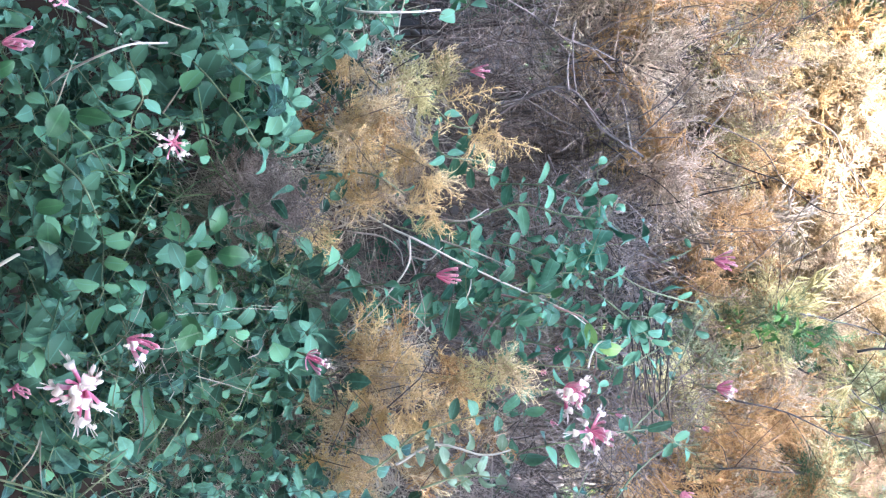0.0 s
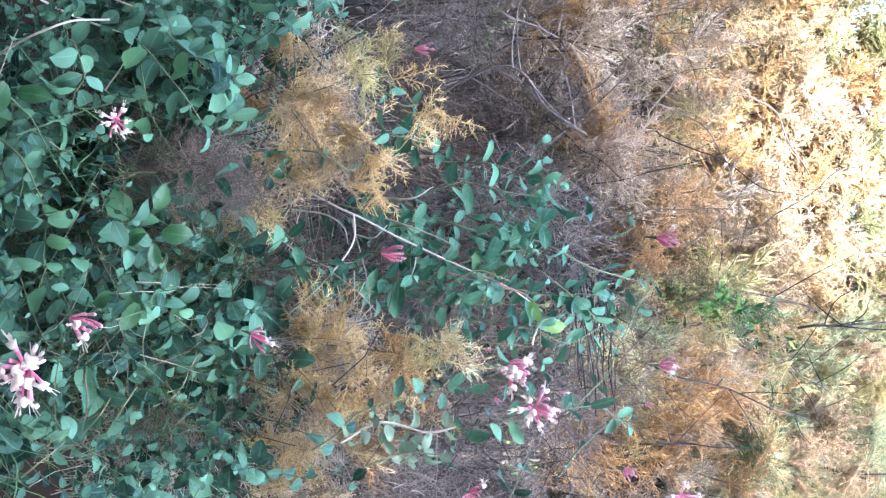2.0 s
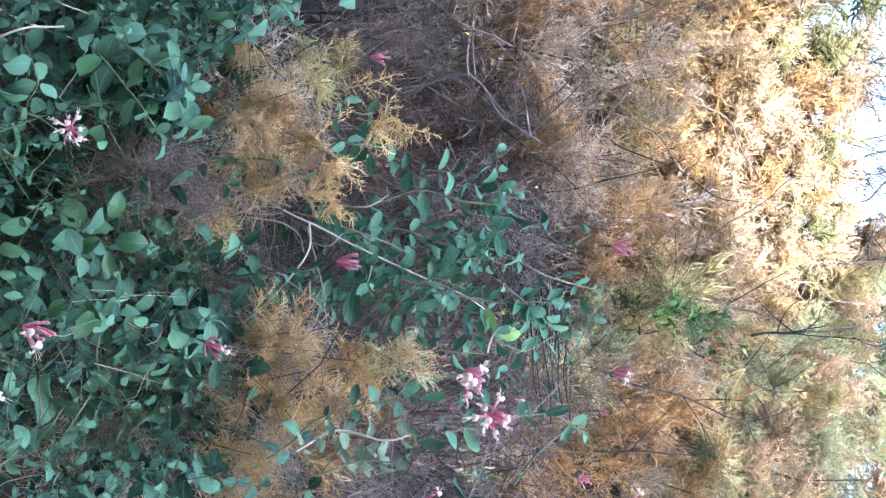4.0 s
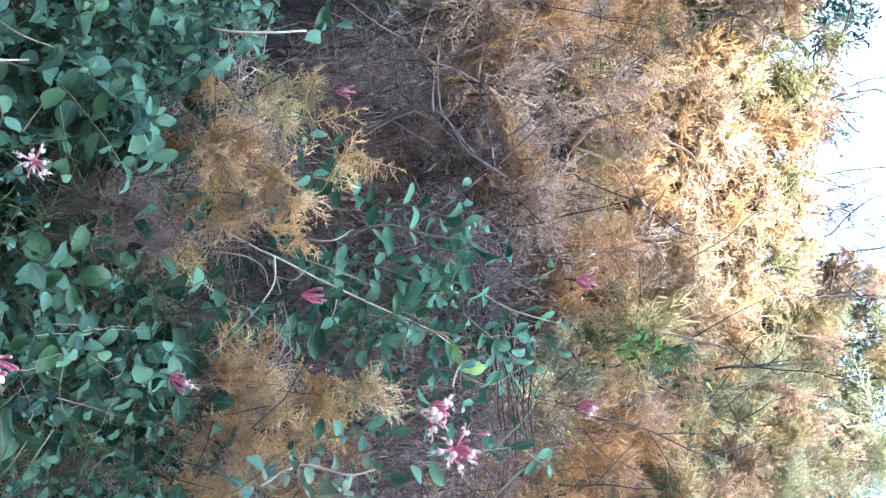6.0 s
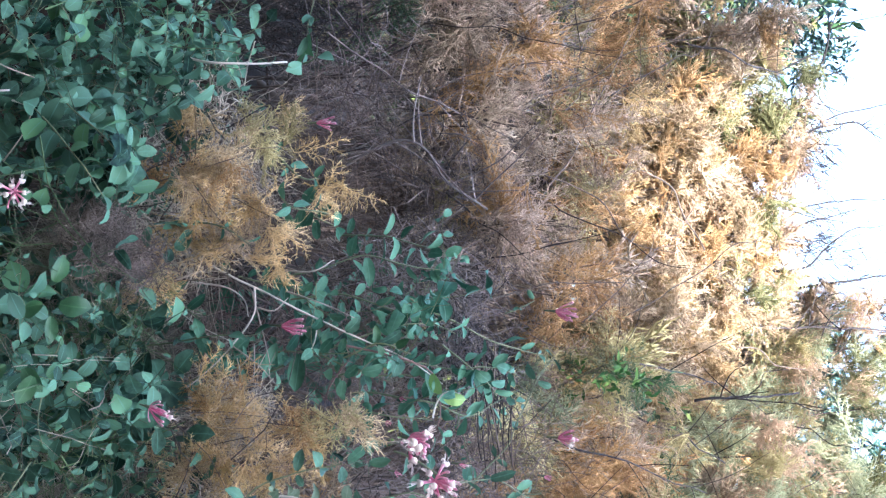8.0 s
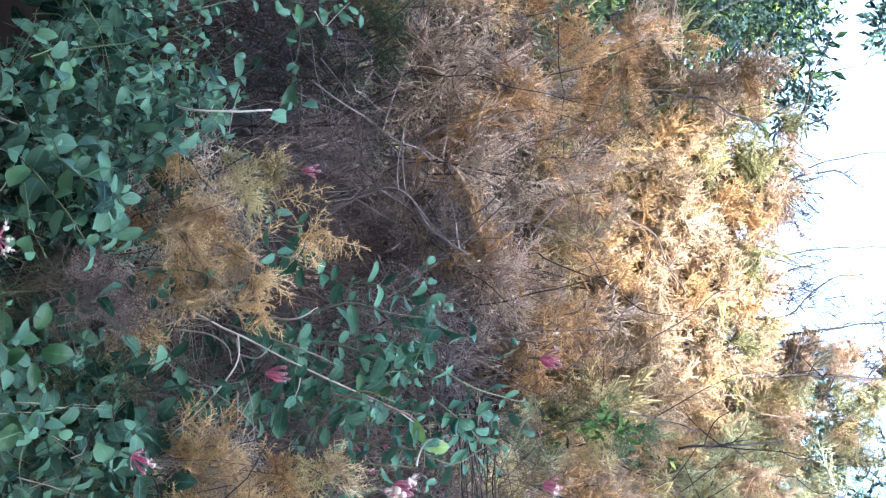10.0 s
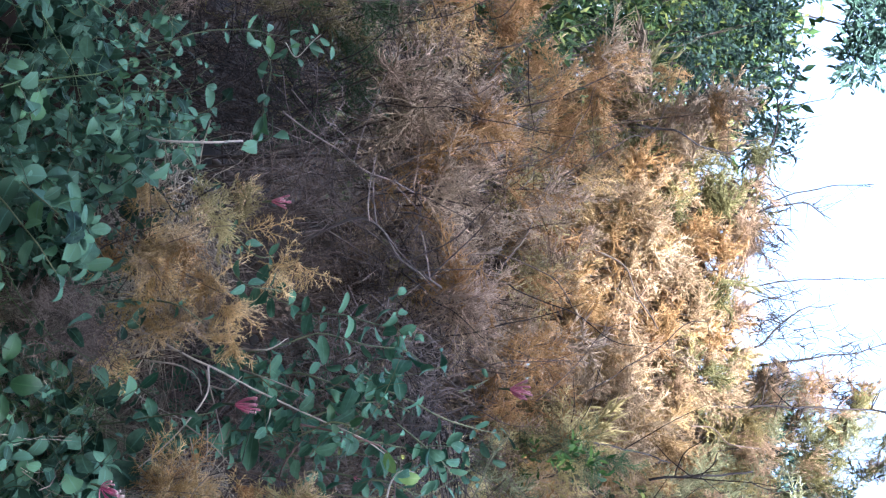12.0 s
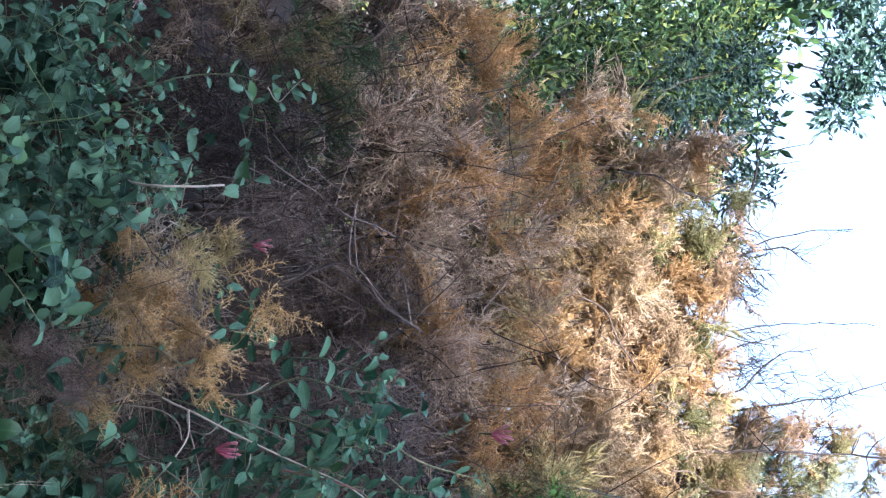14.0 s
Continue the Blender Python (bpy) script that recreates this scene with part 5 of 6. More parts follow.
bare_branch("dark thin branch across the dry shrub", ((-0.172, 2.4, 1.71), (-0.241, 2.45, 1.76), (-0.352, 2.5, 1.812), (-0.468, 2.6, 1.874), (-0.514, 2.6, 1.889)), 0.0014, 0.0006, TWIG_BROWN, 6, 8, fork_len=0.15, wob=0.008, of=dry_grey)
bare_branch("dark thin upright branch in the dry shrub", ((-0.208, 2.4, 1.6), (-0.282, 2.4, 1.655), (-0.39, 2.5, 1.707), (-0.41, 2.5, 1.726)), 0.0018, 0.0008, TWIG_DARK, 5, 9, fork_len=0.12, wob=0.008, of=dry_grey)
bare_branch("dark crooked twig before the sunlit shrub", ((-0.297, 3.4, 1.997), (-0.265, 3.4, 2.055), (-0.206, 3.4, 2.087), (-0.118, 3.45, 2.146)), 0.0022, 0.0015, TWIG_BROWN, 3, 10, fork_len=0.12, wob=0.01, of=tamarisk_sun)
bare_branch("long thin branch before the sunlit shrub", ((0.047, 3.2, 1.907), (-0.013, 3.3, 2.031), (-0.117, 3.4, 2.202), (-0.147, 3.5, 2.289)), 0.0015, 0.0009, TWIG_DARK, 4, 11, fork_len=0.14, wob=0.01, of=tamarisk_sun)
bare_branch("dark tangled branch over the shrub top", ((-0.604, 3.5, 2.121), (-0.577, 3.5, 2.229), (-0.552, 3.6, 2.345), (-0.609, 3.6, 2.459)), 0.0029, 0.0011, TWIG_DARK, 8, 12, fork_len=0.2, wob=0.015, of=tamarisk_sun)
bare_branch("dark branch rising into the sky", ((-0.412, 4, 2.43), (-0.49, 4, 2.493), (-0.646, 4, 2.559), (-0.74, 4, 2.585)), 0.0053, 0.0024, TWIG_DARK, 12, 13, fork_len=0.14, wob=0.015, of=tamarisk_sun)
bare_branch("thin leafless tamarisk branch against the sky", ((-0.433, 4.2, 2.458), (-0.482, 4.2, 2.605), (-0.507, 4.2, 2.703), (-0.459, 4.2, 2.784)), 0.0039, 0.0014, TWIG_DARK, 22, 14, fork_len=0.09, wob=0.012, of=tamarisk_sun)
bare_branch("thin leafless tamarisk branch against the sky", ((-0.256, 4.2, 2.471), (-0.273, 4.2, 2.6), (-0.286, 4.2, 2.795), (-0.282, 4.2, 2.958)), 0.0027, 0.0008, TWIG_DARK, 10, 15, fork_len=0.05, wob=0.012, of=tamarisk_thin)
bare_branch("thin leafless tamarisk branch against the sky", ((-0.081, 4.2, 2.451), (-0.089, 4.2, 2.564), (-0.145, 4.2, 2.613), (-0.193, 4.2, 2.679), (-0.217, 4.2, 2.793)), 0.0039, 0.0012, TWIG_DARK, 18, 16, fork_len=0.08, wob=0.012, of=tamarisk_thin)
bare_branch("thin leafless tamarisk branch against the sky", ((-0.025, 4.2, 2.45), (-0.041, 4.2, 2.579), (-0.058, 4.2, 2.708), (-0.074, 4.2, 2.838), (-0.13, 4.2, 3.018)), 0.0039, 0.0014, TWIG_DARK, 20, 17, fork_len=0.07, wob=0.012, of=tamarisk_thin)
bare_branch("thin leafless tamarisk branch against the sky", ((-0.505, 4.2, 2.602), (-0.539, 4.2, 2.729), (-0.554, 4.2, 2.832), (-0.556, 4.2, 2.905)), 0.0024, 0.0012, TWIG_DARK, 7, 25, fork_len=0.05, wob=0.006, of=tamarisk_sun)
bare_branch("thin leafless tamarisk branch against the sky", ((-0.257, 4.2, 2.498), (-0.242, 4.2, 2.55), (-0.218, 4.2, 2.684)), 0.0026, 0.0012, TWIG_DARK, 9, 26, fork_len=0.06, wob=0.006, of=tamarisk_sun)
bare_branch("thin leafless tamarisk branch against the sky", ((-0.419, 4.2, 2.52), (-0.441, 4.2, 2.58), (-0.437, 4.2, 2.662)), 0.0030, 0.0014, TWIG_DARK, 12, 27, fork_len=0.07, wob=0.006, of=tamarisk_sun)
bare_branch("dark bare branch crossing the thin shrub", ((0.072, 3.9, 2.31), (0.073, 4, 2.497), (0.08, 4.1, 2.74), (0.098, 4.1, 2.991)), 0.0034, 0.0024, TWIG_DARK, 22, 18, fork_len=0.1, wob=0.012, of=tamarisk_thin)
bare_branch("thin leafless tamarisk branch against the sky", ((-0.18, 4.3, 2.507), (-0.23, 4.3, 2.607), (-0.263, 4.3, 2.741)), 0.0027, 0.0012, TWIG_DARK, 14, 19, fork_len=0.07, wob=0.012, of=tamarisk_thin)
bare_branch("dark thin branch low in the orange shrub", ((0.205, 2.5, 1.678), (0.241, 2.5, 1.761), (0.273, 2.55, 1.849), (0.348, 2.7, 2.023)), 0.0023, 0.0011, TWIG_DARK, 7, 20, fork_len=0.15, wob=0.008, of=dry_right)
bare_branch("dark thin branch low in the orange shrub", ((0.358, 2.5, 1.706), (0.36, 2.5, 1.779), (0.37, 2.5, 1.843)), 0.0022, 0.0011, TWIG_DARK, 4, 21, fork_len=0.1, wob=0.008, of=dry_right)
bare_branch("dark thin branch in the olive shrub", ((0.096, 2.6, 1.731), (0.104, 2.7, 1.847), (0.123, 2.8, 1.94), (0.176, 3.2, 2.134)), 0.0023, 0.0013, TWIG_DARK, 6, 22, fork_len=0.16, wob=0.01, of=dry_right)
bare_branch("dark forked branch in the olive shrub", ((0.217, 3.3, 2.101), (0.213, 3.3, 2.198), (0.207, 3.4, 2.356)), 0.0033, 0.0020, TWIG_DARK, 6, 23, fork_len=0.2, wob=0.01, of=tamarisk_thin)
bare_branch("dark forked branch in the olive shrub", ((0.253, 3.2, 1.965), (0.289, 3.2, 2.049), (0.359, 3.3, 2.162)), 0.0026, 0.0014, TWIG_DARK, 5, 24, fork_len=0.2, wob=0.01, of=dry_right)


def twig_crowd(owner, n, low, high, seed, thick, lean):
    """Thin dark branches that rise through a shrub."""
    r = random.Random(seed)
    for k in range(n):
        p = Vector([r.uniform(a, b) for a, b in zip(low, high)])
        w = Vector((r.gauss(lean, 0.45), -0.05, 1)).normalized()
        L = r.uniform(0.12, 0.32)
        bare_branch("thin dark branch", (p, p + w * L * 0.35 + 0.01 * rand_dir(r), p + w * L * 0.7 + 0.012 * rand_dir(r), p + w * L), thick * r.uniform(0.5, 1.0), thick * 0.35, r.choice((TWIG_DARK, TWIG_BROWN, TWIG_BROWN)), r.randrange(1, 5), seed + k, fork_len=0.12, wob=0.016, of=owner)


twig_crowd(dry_grey, 20, (-0.55, 2.10, 1.42), (0.05, 2.20, 1.75), 300, 0.0013, -0.2)
twig_crowd(dry_orange, 4, (-0.50, 2.50, 1.60), (0.10, 2.60, 1.85), 400, 0.0007, -0.2)
twig_crowd(dry_right, 12, (0.14, 2.45, 1.45), (0.50, 2.60, 1.80), 500, 0.0010, 0.1)
twig_crowd(tamarisk_sun, 3, (-0.85, 3.50, 1.75), (0.15, 3.65, 2.3), 600, 0.0009, 0.0)
twig_crowd(tamarisk_thin, 14, (0.0, 3.8, 1.8), (0.7, 3.95, 2.5), 700, 0.0024, 0.0)
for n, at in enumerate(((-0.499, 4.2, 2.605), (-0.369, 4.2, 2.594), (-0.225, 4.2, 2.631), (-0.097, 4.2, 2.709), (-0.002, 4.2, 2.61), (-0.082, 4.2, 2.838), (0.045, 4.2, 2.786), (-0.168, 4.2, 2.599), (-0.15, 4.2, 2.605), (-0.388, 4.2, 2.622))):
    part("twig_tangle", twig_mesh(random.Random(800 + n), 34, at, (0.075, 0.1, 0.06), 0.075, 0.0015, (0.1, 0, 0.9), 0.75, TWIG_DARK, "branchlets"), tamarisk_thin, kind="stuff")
bundle = thing("dead_brush", "bundle of dark bare twigs in the brush", "brush", (0.20, 2.05, 0.80))
rb = random.Random(61)
for k in range(14):
    a = Vector((0.078, 2, 1.589)) + Vector((rb.uniform(-0.02, 0.02), 0.02 * (k % 3), 0.0030 * k + rb.uniform(-0.004, 0.004)))
    b = Vector((0.224, 2, 1.597)) + Vector((rb.uniform(-0.03, 0.03), 0.02 * (k % 3), 0.0034 * k + rb.uniform(-0.006, 0.006)))
    s = Shape()
    s.tube(wobble(smooth_line((a, a.lerp(b, 0.5) + Vector((0, 0, rb.uniform(-0.006, 0.006))), b), 10), 0.010, k), 0.0011, 0.0007, 5)
    part("twig", s.mesh("twig", TWIG_DARK if k % 3 else TWIG_BROWN), bundle)


def brush(label, at, items, seed, name="dead_brush", category="brush"):
    """Tangles of dead twigs or grass; items: centre, radius, number, length, thickness, way, looseness, material."""
    r = random.Random(seed)
    ob = thing(name, label, category, at, kind="stuff")
    for c, rad, n, length, thick, way, loose, material in items:
        part("tangle", twig_mesh(r, n, c, (rad, rad * 0.6, rad), length, thick, way, loose, material), ob, kind="stuff")
    return ob


brush("tangle of thin grey dead twigs", (-0.2, 2.3, 0.7), [
    ((-0.3, 2.15, 1.423), 0.122, 90, 0.16, 0.00072, (0.35, 0, 0.7), 0.8, TWIG_GREY),
    ((-0.207, 2.2, 1.504), 0.133, 100, 0.16, 0.00072, (0.1, 0, 0.7), 0.8, TWIG_GREY),
    ((-0.105, 2.15, 1.458), 0.122, 200, 0.16, 0.00072, (0.1, 0, 0.7), 0.9, TWIG_BROWN),
    ((-0.093, 2.25, 1.589), 0.119, 310, 0.14, 0.00075, (0.1, 0, 0.7), 0.9, TWIG_GREY),
    ((-0.417, 2.2, 1.36), 0.141, 110, 0.16, 0.00072, (0.3, 0, 0.6), 0.9, TWIG_BROWN),
    ((-0.504, 2.4, 1.525), 0.145, 108, 0.18, 0.00085, (0.3, 0, 0.7), 0.7, TWIG_GREY),
    ((-0.373, 2.45, 1.666), 0.154, 115, 0.20, 0.00085, (0.2, 0, 0.7), 0.8, TWIG_GREY),
], 62)
brush("tangle of thin grey dead twigs", (-0.2, 2.3, 0.7), [
    ((0.015, 2.05, 1.51), 0.116, 375, 0.12, 0.00075, (0.2, 0, 0.4), 1.0, TWIG_GREY),
    ((0.093, 2.08, 1.564), 0.085, 310, 0.13, 0.00075, (0.3, 0, 0.5), 0.9, TWIG_GREY),
    ((0.092, 2.05, 1.425), 0.116, 310, 0.14, 0.00075, (0.1, 0, 0.5), 1.0, TWIG_BROWN),
    ((0.284, 2.1, 1.501), 0.135, 345, 0.14, 0.00072, (0.0, 0, 0.6), 0.9, TWIG_GREY),
    ((0.213, 2.2, 1.622), 0.108, 195, 0.16, 0.00072, (0.2, 0, 0.6), 0.9, TWIG_BROWN),
    # dark twigs packed in to stand for the shade of the hollow
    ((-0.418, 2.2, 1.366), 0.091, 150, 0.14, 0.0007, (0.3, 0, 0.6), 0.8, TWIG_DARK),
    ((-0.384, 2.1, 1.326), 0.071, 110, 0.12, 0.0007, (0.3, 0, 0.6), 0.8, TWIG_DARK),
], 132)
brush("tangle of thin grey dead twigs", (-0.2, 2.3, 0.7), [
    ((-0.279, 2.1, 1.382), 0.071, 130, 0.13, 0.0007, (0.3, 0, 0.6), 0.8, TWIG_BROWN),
    # one more dark clump in place of the hollow's shade
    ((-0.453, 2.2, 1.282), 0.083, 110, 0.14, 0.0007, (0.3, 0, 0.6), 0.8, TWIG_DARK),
    ((-0.168, 2.1, 1.358), 0.063, 120, 0.12, 0.0007, (0.3, 0, 0.6), 0.8, TWIG_BROWN),
    ((-0.579, 2.3, 1.234), 0.087, 110, 0.14, 0.0007, (0.3, 0, 0.6), 0.8, TWIG_BROWN),
    ((0.317, 1.95, 1.409), 0.059, 220, 0.12, 0.0007, (0.2, 0, 0.5), 0.9, TWIG_GREY),
    ((0.346, 2.0, 1.473), 0.060, 200, 0.12, 0.0007, (0.2, 0, 0.5), 0.9, TWIG_BROWN),
], 202)
brush("dry grass stalks among the leaves", (0.0, 1.9, 0.5), [
    ((-0.072, 1.68, 1.156), 0.045, 800, 0.05, 0.00048, (0.2, 0, 0.4), 1.0, DEAD_FINE),
    ((-0.044, 1.72, 1.194), 0.034, 320, 0.05, 0.00048, (0.2, 0, 0.4), 1.0, DEAD_FINE),
    ((-0.027, 1.72, 1.099), 0.05, 260, 0.09, 0.0006, (0.2, 0, 0.4), 0.9, GRASS),
    ((-0.193, 1.84, 1.002), 0.075, 220, 0.13, 0.0008, (0.2, 0, 0.5), 0.8, TWIG_BROWN),
    ((0.021, 1.86, 1.092), 0.082, 320, 0.12, 0.0008, (0.1, 0, 0.5), 0.9, GRASS),
    ((0.185, 1.86, 1.114), 0.088, 300, 0.12, 0.0008, (0.3, 0, 0.5), 0.9, GRASS),
    ((0.274, 1.82, 1.052), 0.095, 320, 0.13, 0.0008, (0.2, 0, 0.6), 0.8, GRASS),
    ((0.088, 1.92, 1.182), 0.1, 360, 0.13, 0.0008, (0.2, 0, 0.6), 0.9, GRASS),
], 63, "dry_grass", "grass")
brush("dry grass stalks among the leaves", (0.0, 1.9, 0.5), [
    ((0.022, 1.96, 1.243), 0.086, 260, 0.13, 0.0008, (0.2, 0, 0.6), 0.9, TWIG_BROWN),
    ((-0.082, 1.92, 1.182), 0.093, 300, 0.12, 0.0008, (0.2, 0, 0.5), 0.9, GRASS),
    ((-0.015, 1.8, 0.95), 0.109, 420, 0.14, 0.0010, (0.3, 0, 0.5), 0.8, GRASS_GREEN),
    ((0.146, 1.8, 0.95), 0.116, 420, 0.14, 0.0010, (0.3, 0, 0.5), 0.8, GRASS_GREEN),
    ((-0.144, 1.98, 1.324), 0.1, 260, 0.12, 0.0008, (0.2, 0, 0.5), 0.9, TWIG_BROWN),
    ((0.307, 1.92, 1.242), 0.093, 300, 0.12, 0.0009, (0.2, 0, 0.5), 1.0, GRASS),
    ((-0.153, 1.74, 1.311), 0.073, 14, 0.16, 0.0008, (0.2, 0, 0.6), 0.8, TWIG_BROWN),
    ((0.172, 1.74, 1.338), 0.079, 20, 0.16, 0.0008, (0.2, 0, 0.6), 0.8, TWIG_BROWN),
], 143, "dry_grass", "grass")
brush("dry grass stalks among the leaves", (0.0, 1.9, 0.5), [
    ((-0.069, 1.8, 1.261), 0.073, 30, 0.14, 0.0008, (0.2, 0, 0.6), 0.9, GRASS),
    ((-0.088, 1.6, 1.016), 0.121, 46, 0.16, 0.0009, (0.4, 0, 0.5), 0.8, GRASS_GREEN),
    ((0.13, 1.6, 1.016), 0.133, 26, 0.18, 0.0009, (0.4, 0, 0.4), 0.8, GRASS_GREEN),
    ((0.233, 1.58, 0.991), 0.091, 12, 0.22, 0.0011, (0.1, 0, 0.9), 0.5, GRASS_GREEN),
    ((0.131, 1.62, 1.094), 0.097, 40, 0.12, 0.0007, (0.3, 0, 0.4), 0.9, GRASS),
    ((-0.366, 1.76, 1.164), 0.122, 40, 0.14, 0.0008, (0.5, 0, 0.5), 0.8, GRASS_GREEN),
    ((-0.073, 1.8, 1.125), 0.061, 300, 0.09, 0.0007, (0.2, 0, 0.4), 1.0, GRASS),
    ((0.02, 1.76, 1.158), 0.06, 90, 0.14, 0.0007, (0.3, 0, 0.4), 0.8, GRASS_GREEN),
], 223, "dry_grass", "grass")
brush("dry grass stalks among the leaves", (0.0, 1.9, 0.5), [
    ((0.114, 1.86, 1.165), 0.049, 260, 0.11, 0.0008, (0.3, 0, 0.5), 0.8, GRASS),
    ((0.174, 1.74, 1.122), 0.066, 90, 0.14, 0.0008, (0.3, 0, 0.5), 0.8, GRASS_GREEN),
    ((-0.218, 1.94, 1.239), 0.086, 240, 0.12, 0.0008, (0.2, 0, 0.5), 0.9, GRASS),
    ((0.145, 1.82, 1.3), 0.048, 260, 0.08, 0.0007, (0.2, 0, 0.5), 0.9, GRASS),
    ((-0.141, 1.84, 1.29), 0.056, 260, 0.08, 0.0007, (0.2, 0, 0.5), 0.9, GRASS),
    ((0.317, 1.86, 1.359), 0.049, 240, 0.10, 0.0007, (0.2, 0, 0.5), 0.9, DEAD_FINE),
], 303, "dry_grass", "grass")


# ---- green trees behind ----
def leaf_cloud(r, lobes, size, narrow, density, material, name="crown"):
    """A crown of leaf clumps in lobes, one mesh."""
    s = Shape()
    for c, rad in lobes:
        c = Vector(c)
        clumps = int(density * (rad / size) ** 2 * 2.2) + 4
        for i in range(clumps):
            d = rand_dir(r) * r.random() ** 0.4
            p = c + Vector((d.x * rad, d.y * rad * 0.7, d.z * rad))
            w = (d + rand_dir(r) * 0.8 + Vector((0, -0.2, 0.1))).normalized()
            for k in range(r.randrange(5, 9)):
                out = (w + rand_dir(r) * 0.8).normalized()
                q = p + w * size * (0.45 if size < 0.12 else 0.2) * k * r.uniform(0.5, 1)
                s.leaf(frame_of(q, out, (rand_dir(r) + Vector((0, -0.4, 0.8))).normalized(), 1.0), size * r.uniform(0.7, 1.3), size * narrow, 0.2, 0.3, 2)
    return s.mesh(name, material)


def tree(label, base, fork, lobes, size, narrow, density, material, trunk_r, seed, name="tree"):
    r = random.Random(seed)
    ob = thing(name, label, "tree", base, "trees behind the bank")
    base, fork = Vector(base), Vector(fork)
    s = Shape()
    s.tube(wobble(smooth_line((base, base.lerp(fork, 0.5) + Vector((0.05, 0, 0)), fork), 10), 0.06, seed), trunk_r, trunk_r * 0.6, 9)
    part("trunk", s.mesh("trunk", BARK), ob)
    for c, rad in lobes:
        c = Vector(c)
        s = Shape()
        s.tube(wobble(smooth_line((fork, fork.lerp(c, 0.5) + Vector((0, 0, 0.05)), c), 8), 0.06, seed + 1), trunk_r * 0.35, trunk_r * 0.08, 6)
        part("limb", s.mesh("limb", BARK), ob)
    part("crown", leaf_cloud(r, lobes, size, narrow, density, material), ob, kind="stuff")
    return ob


tree("shaded green broadleaf tree behind the dry shrubs", (-1.3, 5.8, 1.15), (-1.2, 5.8, 1.9), [
    ((-1.262, 5.2, 2.119), 0.216), ((-1.309, 5.3, 2.357), 0.24), ((-1.384, 5.5, 2.646), 0.229),
    ((-1.233, 5.6, 2.838), 0.212), ((-1.457, 5.6, 2.931), 0.201), ((-1.122, 5.5, 2.62), 0.187),
    ((-1.599, 5.8, 2.822), 0.263), ((-1.383, 5.2, 1.897), 0.216), ((-1.005, 5.8, 3.014), 0.11), ((-1.732, 5.5, 2.37), 0.312),
    ((-1.683, 6.3, 2.634), 0.309), ((-1.436, 6.3, 2.877), 0.286), ((-1.638, 6.3, 3.054), 0.238), ((-1.554, 6.2, 2.325), 0.258), ((-1.871, 7, 2.837), 0.317), ((-1.652, 7, 3.108), 0.291), ((-1.618, 7, 2.56), 0.291),
], 0.036, 0.36, 1.3, TREE_LEAF, 0.03, 71)
tree("dark green broadleaf tree deep in the grove", (-1.9, 7.4, 1.15), (-1.9, 7.4, 2.0), [
    ((-1.917, 7.2, 2.358), 0.299),
    ((-1.695, 7.2, 2.671), 0.326),
    ((-1.846, 7.2, 2.982), 0.299),
    ((-1.655, 7.2, 3.214), 0.245),
    ((-1.487, 7.2, 2.463), 0.272),
    ((-1.397, 7.2, 2.931), 0.245),
    ((-1.917, 7.2, 3.265), 0.245),
    ((-2.044, 7.2, 3.443), 0.218),
    ((-1.69, 7.2, 2.118), 0.272),
    ((-1.365, 7.2, 3.214), 0.163),
    ((-2.172, 7.2, 2.723), 0.299),
], 0.085, 0.42, 1.3, TREE_LEAF, 0.05, 171)
tree("bluish green oak with small leaves against the sky", (-2.4, 8.5, 1.15), (-2.2, 8.5, 3.0), [
    ((-2.433, 8.2, 3.871), 0.139), ((-2.437, 8.2, 4.197), 0.155), ((-2.009, 8.2, 4.184), 0.13), ((-1.78, 8.2, 4.128), 0.105),
    ((-1.969, 8.3, 4.378), 0.093), ((-2.235, 8.3, 4.387), 0.139), ((-2.431, 8.3, 4.063), 0.124), ((-2.586, 8.5, 3.621), 0.257),
], 0.055, 0.40, 7.5, TREE_BLUE, 0.025, 72)
tree("bluish green shrub among the green tree", (-1.0, 5.0, 1.15), (-1.0, 5.0, 1.7), [
    ((-1.097, 4.9, 2.582), 0.139), ((-0.944, 4.9, 2.732), 0.102), ((-0.943, 4.9, 2.541), 0.111), ((-1.196, 4.9, 2.718), 0.111), ((-0.791, 4.9, 2.815), 0.059), ((-1.042, 4.9, 2.82), 0.067), ((-1.217, 4.9, 2.815), 0.07), ((-0.791, 4.9, 2.729), 0.083),
], 0.026, 0.40, 1.6, TREE_BLUE, 0.02, 78, "shrub")
tree("green tree seen through the thin shrub", (1.0, 6.5, 1.15), (0.9, 6.5, 1.8), [
    ((0.252, 6.2, 2.897), 0.258), ((0.304, 6.3, 3.157), 0.19), ((0.373, 6.2, 2.768), 0.211), ((0.582, 6.2, 2.654), 0.304),
    ((0.932, 6.2, 2.54), 0.328), ((0.851, 6.3, 2.859), 0.286), ((0.317, 6, 2.284), 0.227), ((0.678, 6, 2.284), 0.295), ((1.062, 6.3, 2.999), 0.262), ((0.362, 6.2, 3.036), 0.187), ((0.572, 6.2, 3.105), 0.187), ((0.804, 6.2, 3.034), 0.234), ((0.77, 6.3, 3.294), 0.141), ((0.267, 6.2, 3.022), 0.164), ((0.406, 6.2, 3.184), 0.164), ((0.638, 6.2, 3.018), 0.187), ((0.614, 6.2, 3.322), 0.164), ((0.406, 6.2, 2.787), 0.234),
], 0.042, 0.42, 1.3, TREE_BLUE, 0.035, 73)
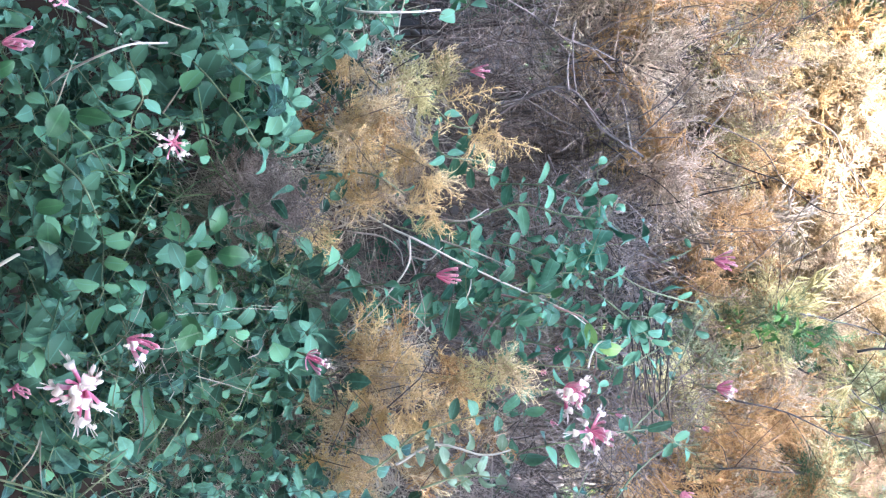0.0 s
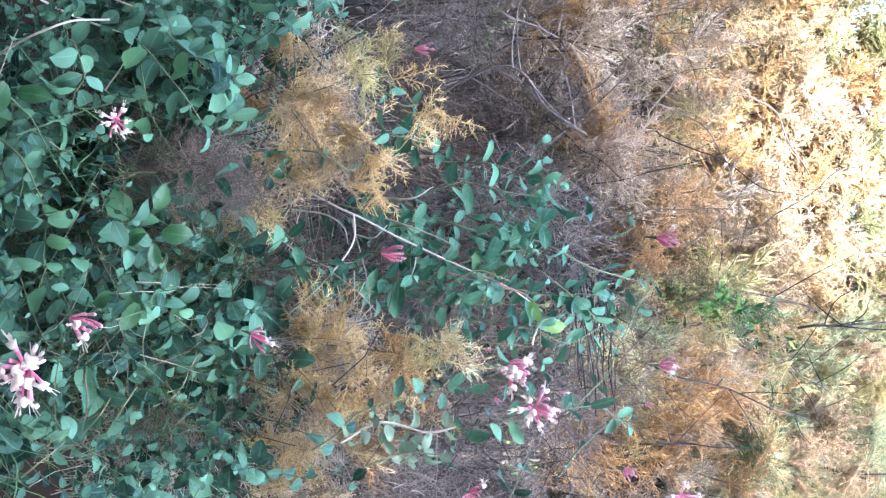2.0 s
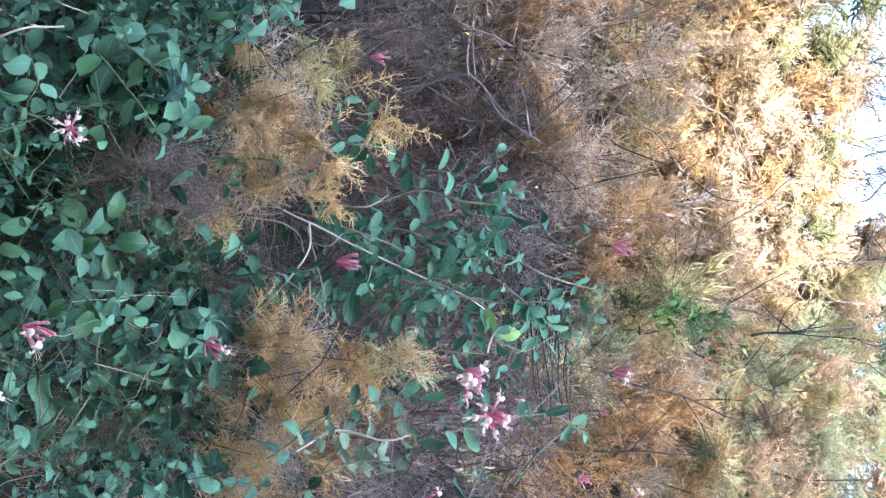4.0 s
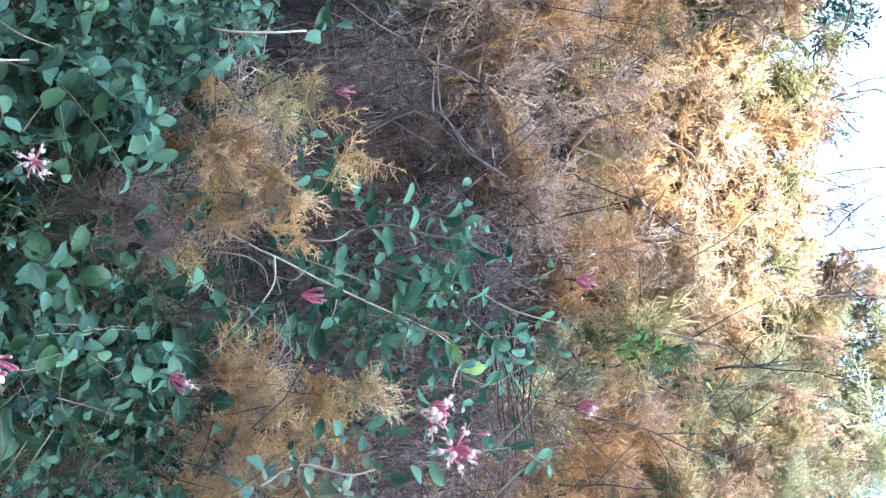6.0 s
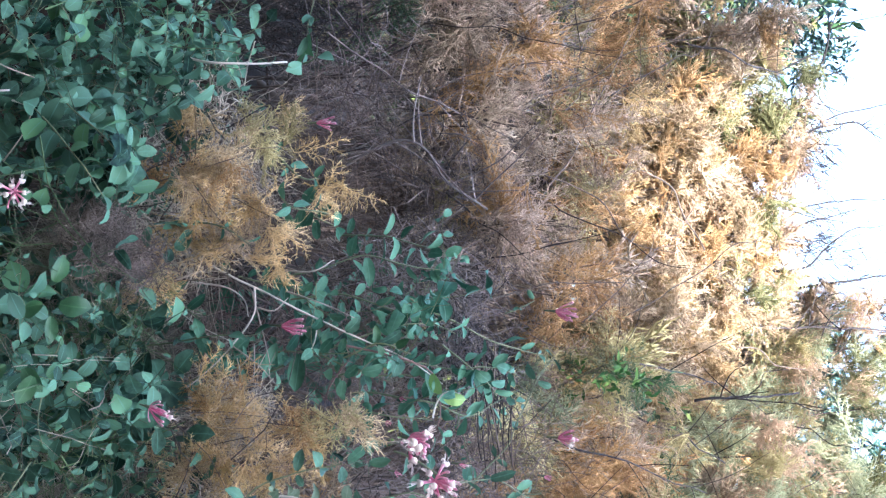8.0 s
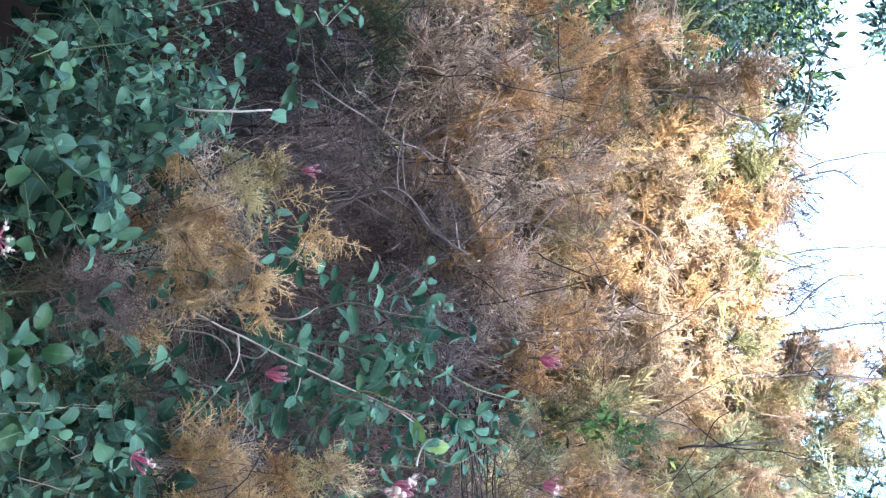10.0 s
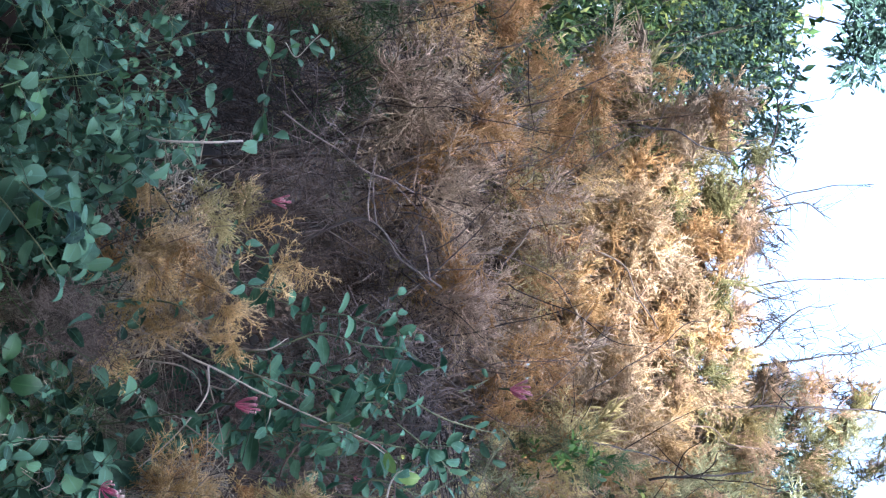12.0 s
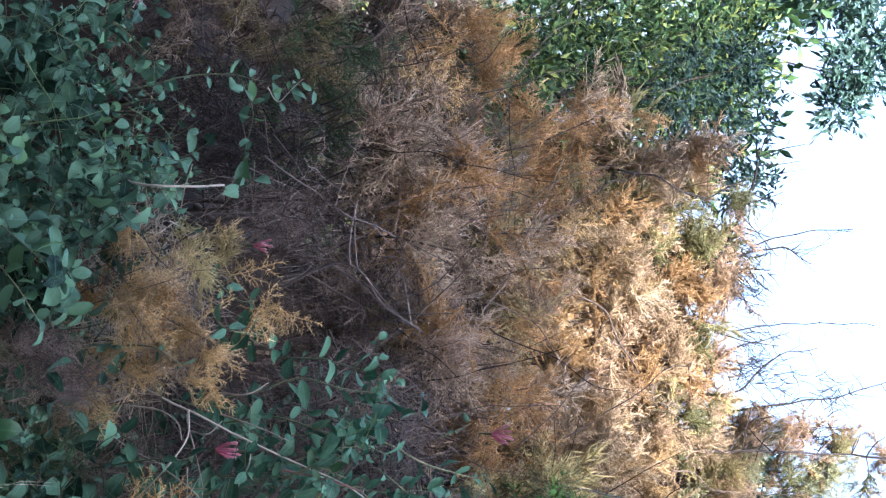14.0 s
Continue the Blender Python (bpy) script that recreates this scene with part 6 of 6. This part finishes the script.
tree("fresh green weeds low in the dry shrub", (0.30, 2.9, 1.0), (0.30, 2.8, 1.3), [
    ((0.141, 2.6, 1.802), 0.026), ((0.149, 2.6, 1.858), 0.026), ((0.125, 2.6, 1.838), 0.018),
], 0.020, 0.34, 0.3, WEED_LEAF, 0.006, 81, "shrub")
tree("dark green undergrowth shrub behind the dry brush", (-0.5, 3.4, 1.0), (-0.5, 3.3, 1.3), [
    ((-0.76, 3.3, 1.809), 0.137), ((-0.761, 3.2, 1.702), 0.109), ((-0.519, 3.1, 1.65), 0.082), ((-0.629, 3, 1.416), 0.125), ((-0.821, 3.1, 1.517), 0.129),
    ((0.203, 3.2, 1.879), 0.048), ((0.25, 3.4, 2.035), 0.058),
], 0.034, 0.36, 0.7, TREE_LEAF, 0.012, 74, "shrub")

# ---- unseen trees added behind the viewer to shade the bank ----
def shade_top(x):
    """Height of the crown's edge: it dips to let sun reach the tamarisks."""
    dip = math.exp(-((x + 1.2) / 1.0) ** 4)
    return (8.1 if x < -1.5 else 8.3) * (1 - dip) + 6.12 * dip


SHADE = [((0.3 * k - 4.2, -3.4 + 0.2 * (k % 3), shade_top(0.3 * k - 4.2)), 0.55) for k in range(27)]
SHADE += [((0.8 * k - 4.2, -3.5, z), 1.0) for k in range(11) for z in (5.6, 4.2, 2.8)]
SHADE += [((-3.2 - 0.3 * k, -3.5, 7.2), 1.0) for k in range(3)] + [((0.6 * k, -3.5, 7.0), 0.9) for k in range(6)]
SHADE += [((0.8 * k - 3.6, y, 1.65 + (2.5 - y) * 0.78), 0.62) for k in range(10) for y in (-2.2, -1.4)]
SHADE += [((-0.5, -3.4, 7.1), 0.42), ((-0.4, -3.4, 7.8), 0.5), ((-0.3, -3.4, 8.5), 0.5), ((-0.1, -3.5, 7.6), 0.5), ((0.3, -3.5, 8.0), 0.6)]
SHADE += [((0.8 * k - 4.2, -3.6, z), 0.9) for k in range(11) for z in (1.5, 0.5)]
SHADE += [((0.35 * k - 1.9, -3.0, 4.9 + 0.25 * (k % 2)), 0.6) for k in range(9)]
SHADE += [((0.42 * k - 3.6, -3.4, z + 0.1 * (k % 2)), 0.5) for k in range(6) for z in (9.35, 10.1)]
# each clump of leaves hangs on the nearest of four trees
for n, x in enumerate((-3.3, -1.2, 1.1, 3.2)):
    own = [(c, rad) for c, rad in SHADE if n == min(range(4), key=lambda q: abs((-3.3, -1.2, 1.1, 3.2)[q] - c[0]))]
    tree("unseen leafy tree added behind the viewer for shade", (x, -3.9, 0.0), (x, -3.7, 3.6), own, 0.30, 0.6, 2.0, TREE_LEAF, 0.14, 75 + 100 * n)
# unseen side trees, added to cut the skylight on the bank
for x, seed in ((-3.6, 79), (3.4, 80)):
    tree("unseen bushy tree added at the side to dim skylight", (x, 1.4, 0.0), (x, 1.4, 1.2), [((x, 0.1 + 0.9 * k, 0.9 + 1.1 * j), 0.8) for k in range(4) for j in range(3)], 0.22, 0.6, 1.0, TREE_LEAF, 0.08, seed)
tree("row of green trees in the distance", (2.0, 9.5, 1.1), (2.0, 9.5, 1.6), [
    ((0.62 * k - 5.0, 8.6 + 0.4 * (k % 3), 2.0 + 0.35 * math.sin(k * 1.7)), 0.75) for k in range(16)
] + [((0.7 * k - 5.0, 8.8, 1.2), 0.8) for k in range(15)], 0.12, 0.4, 0.36, TREE_LEAF, 0.1, 77)
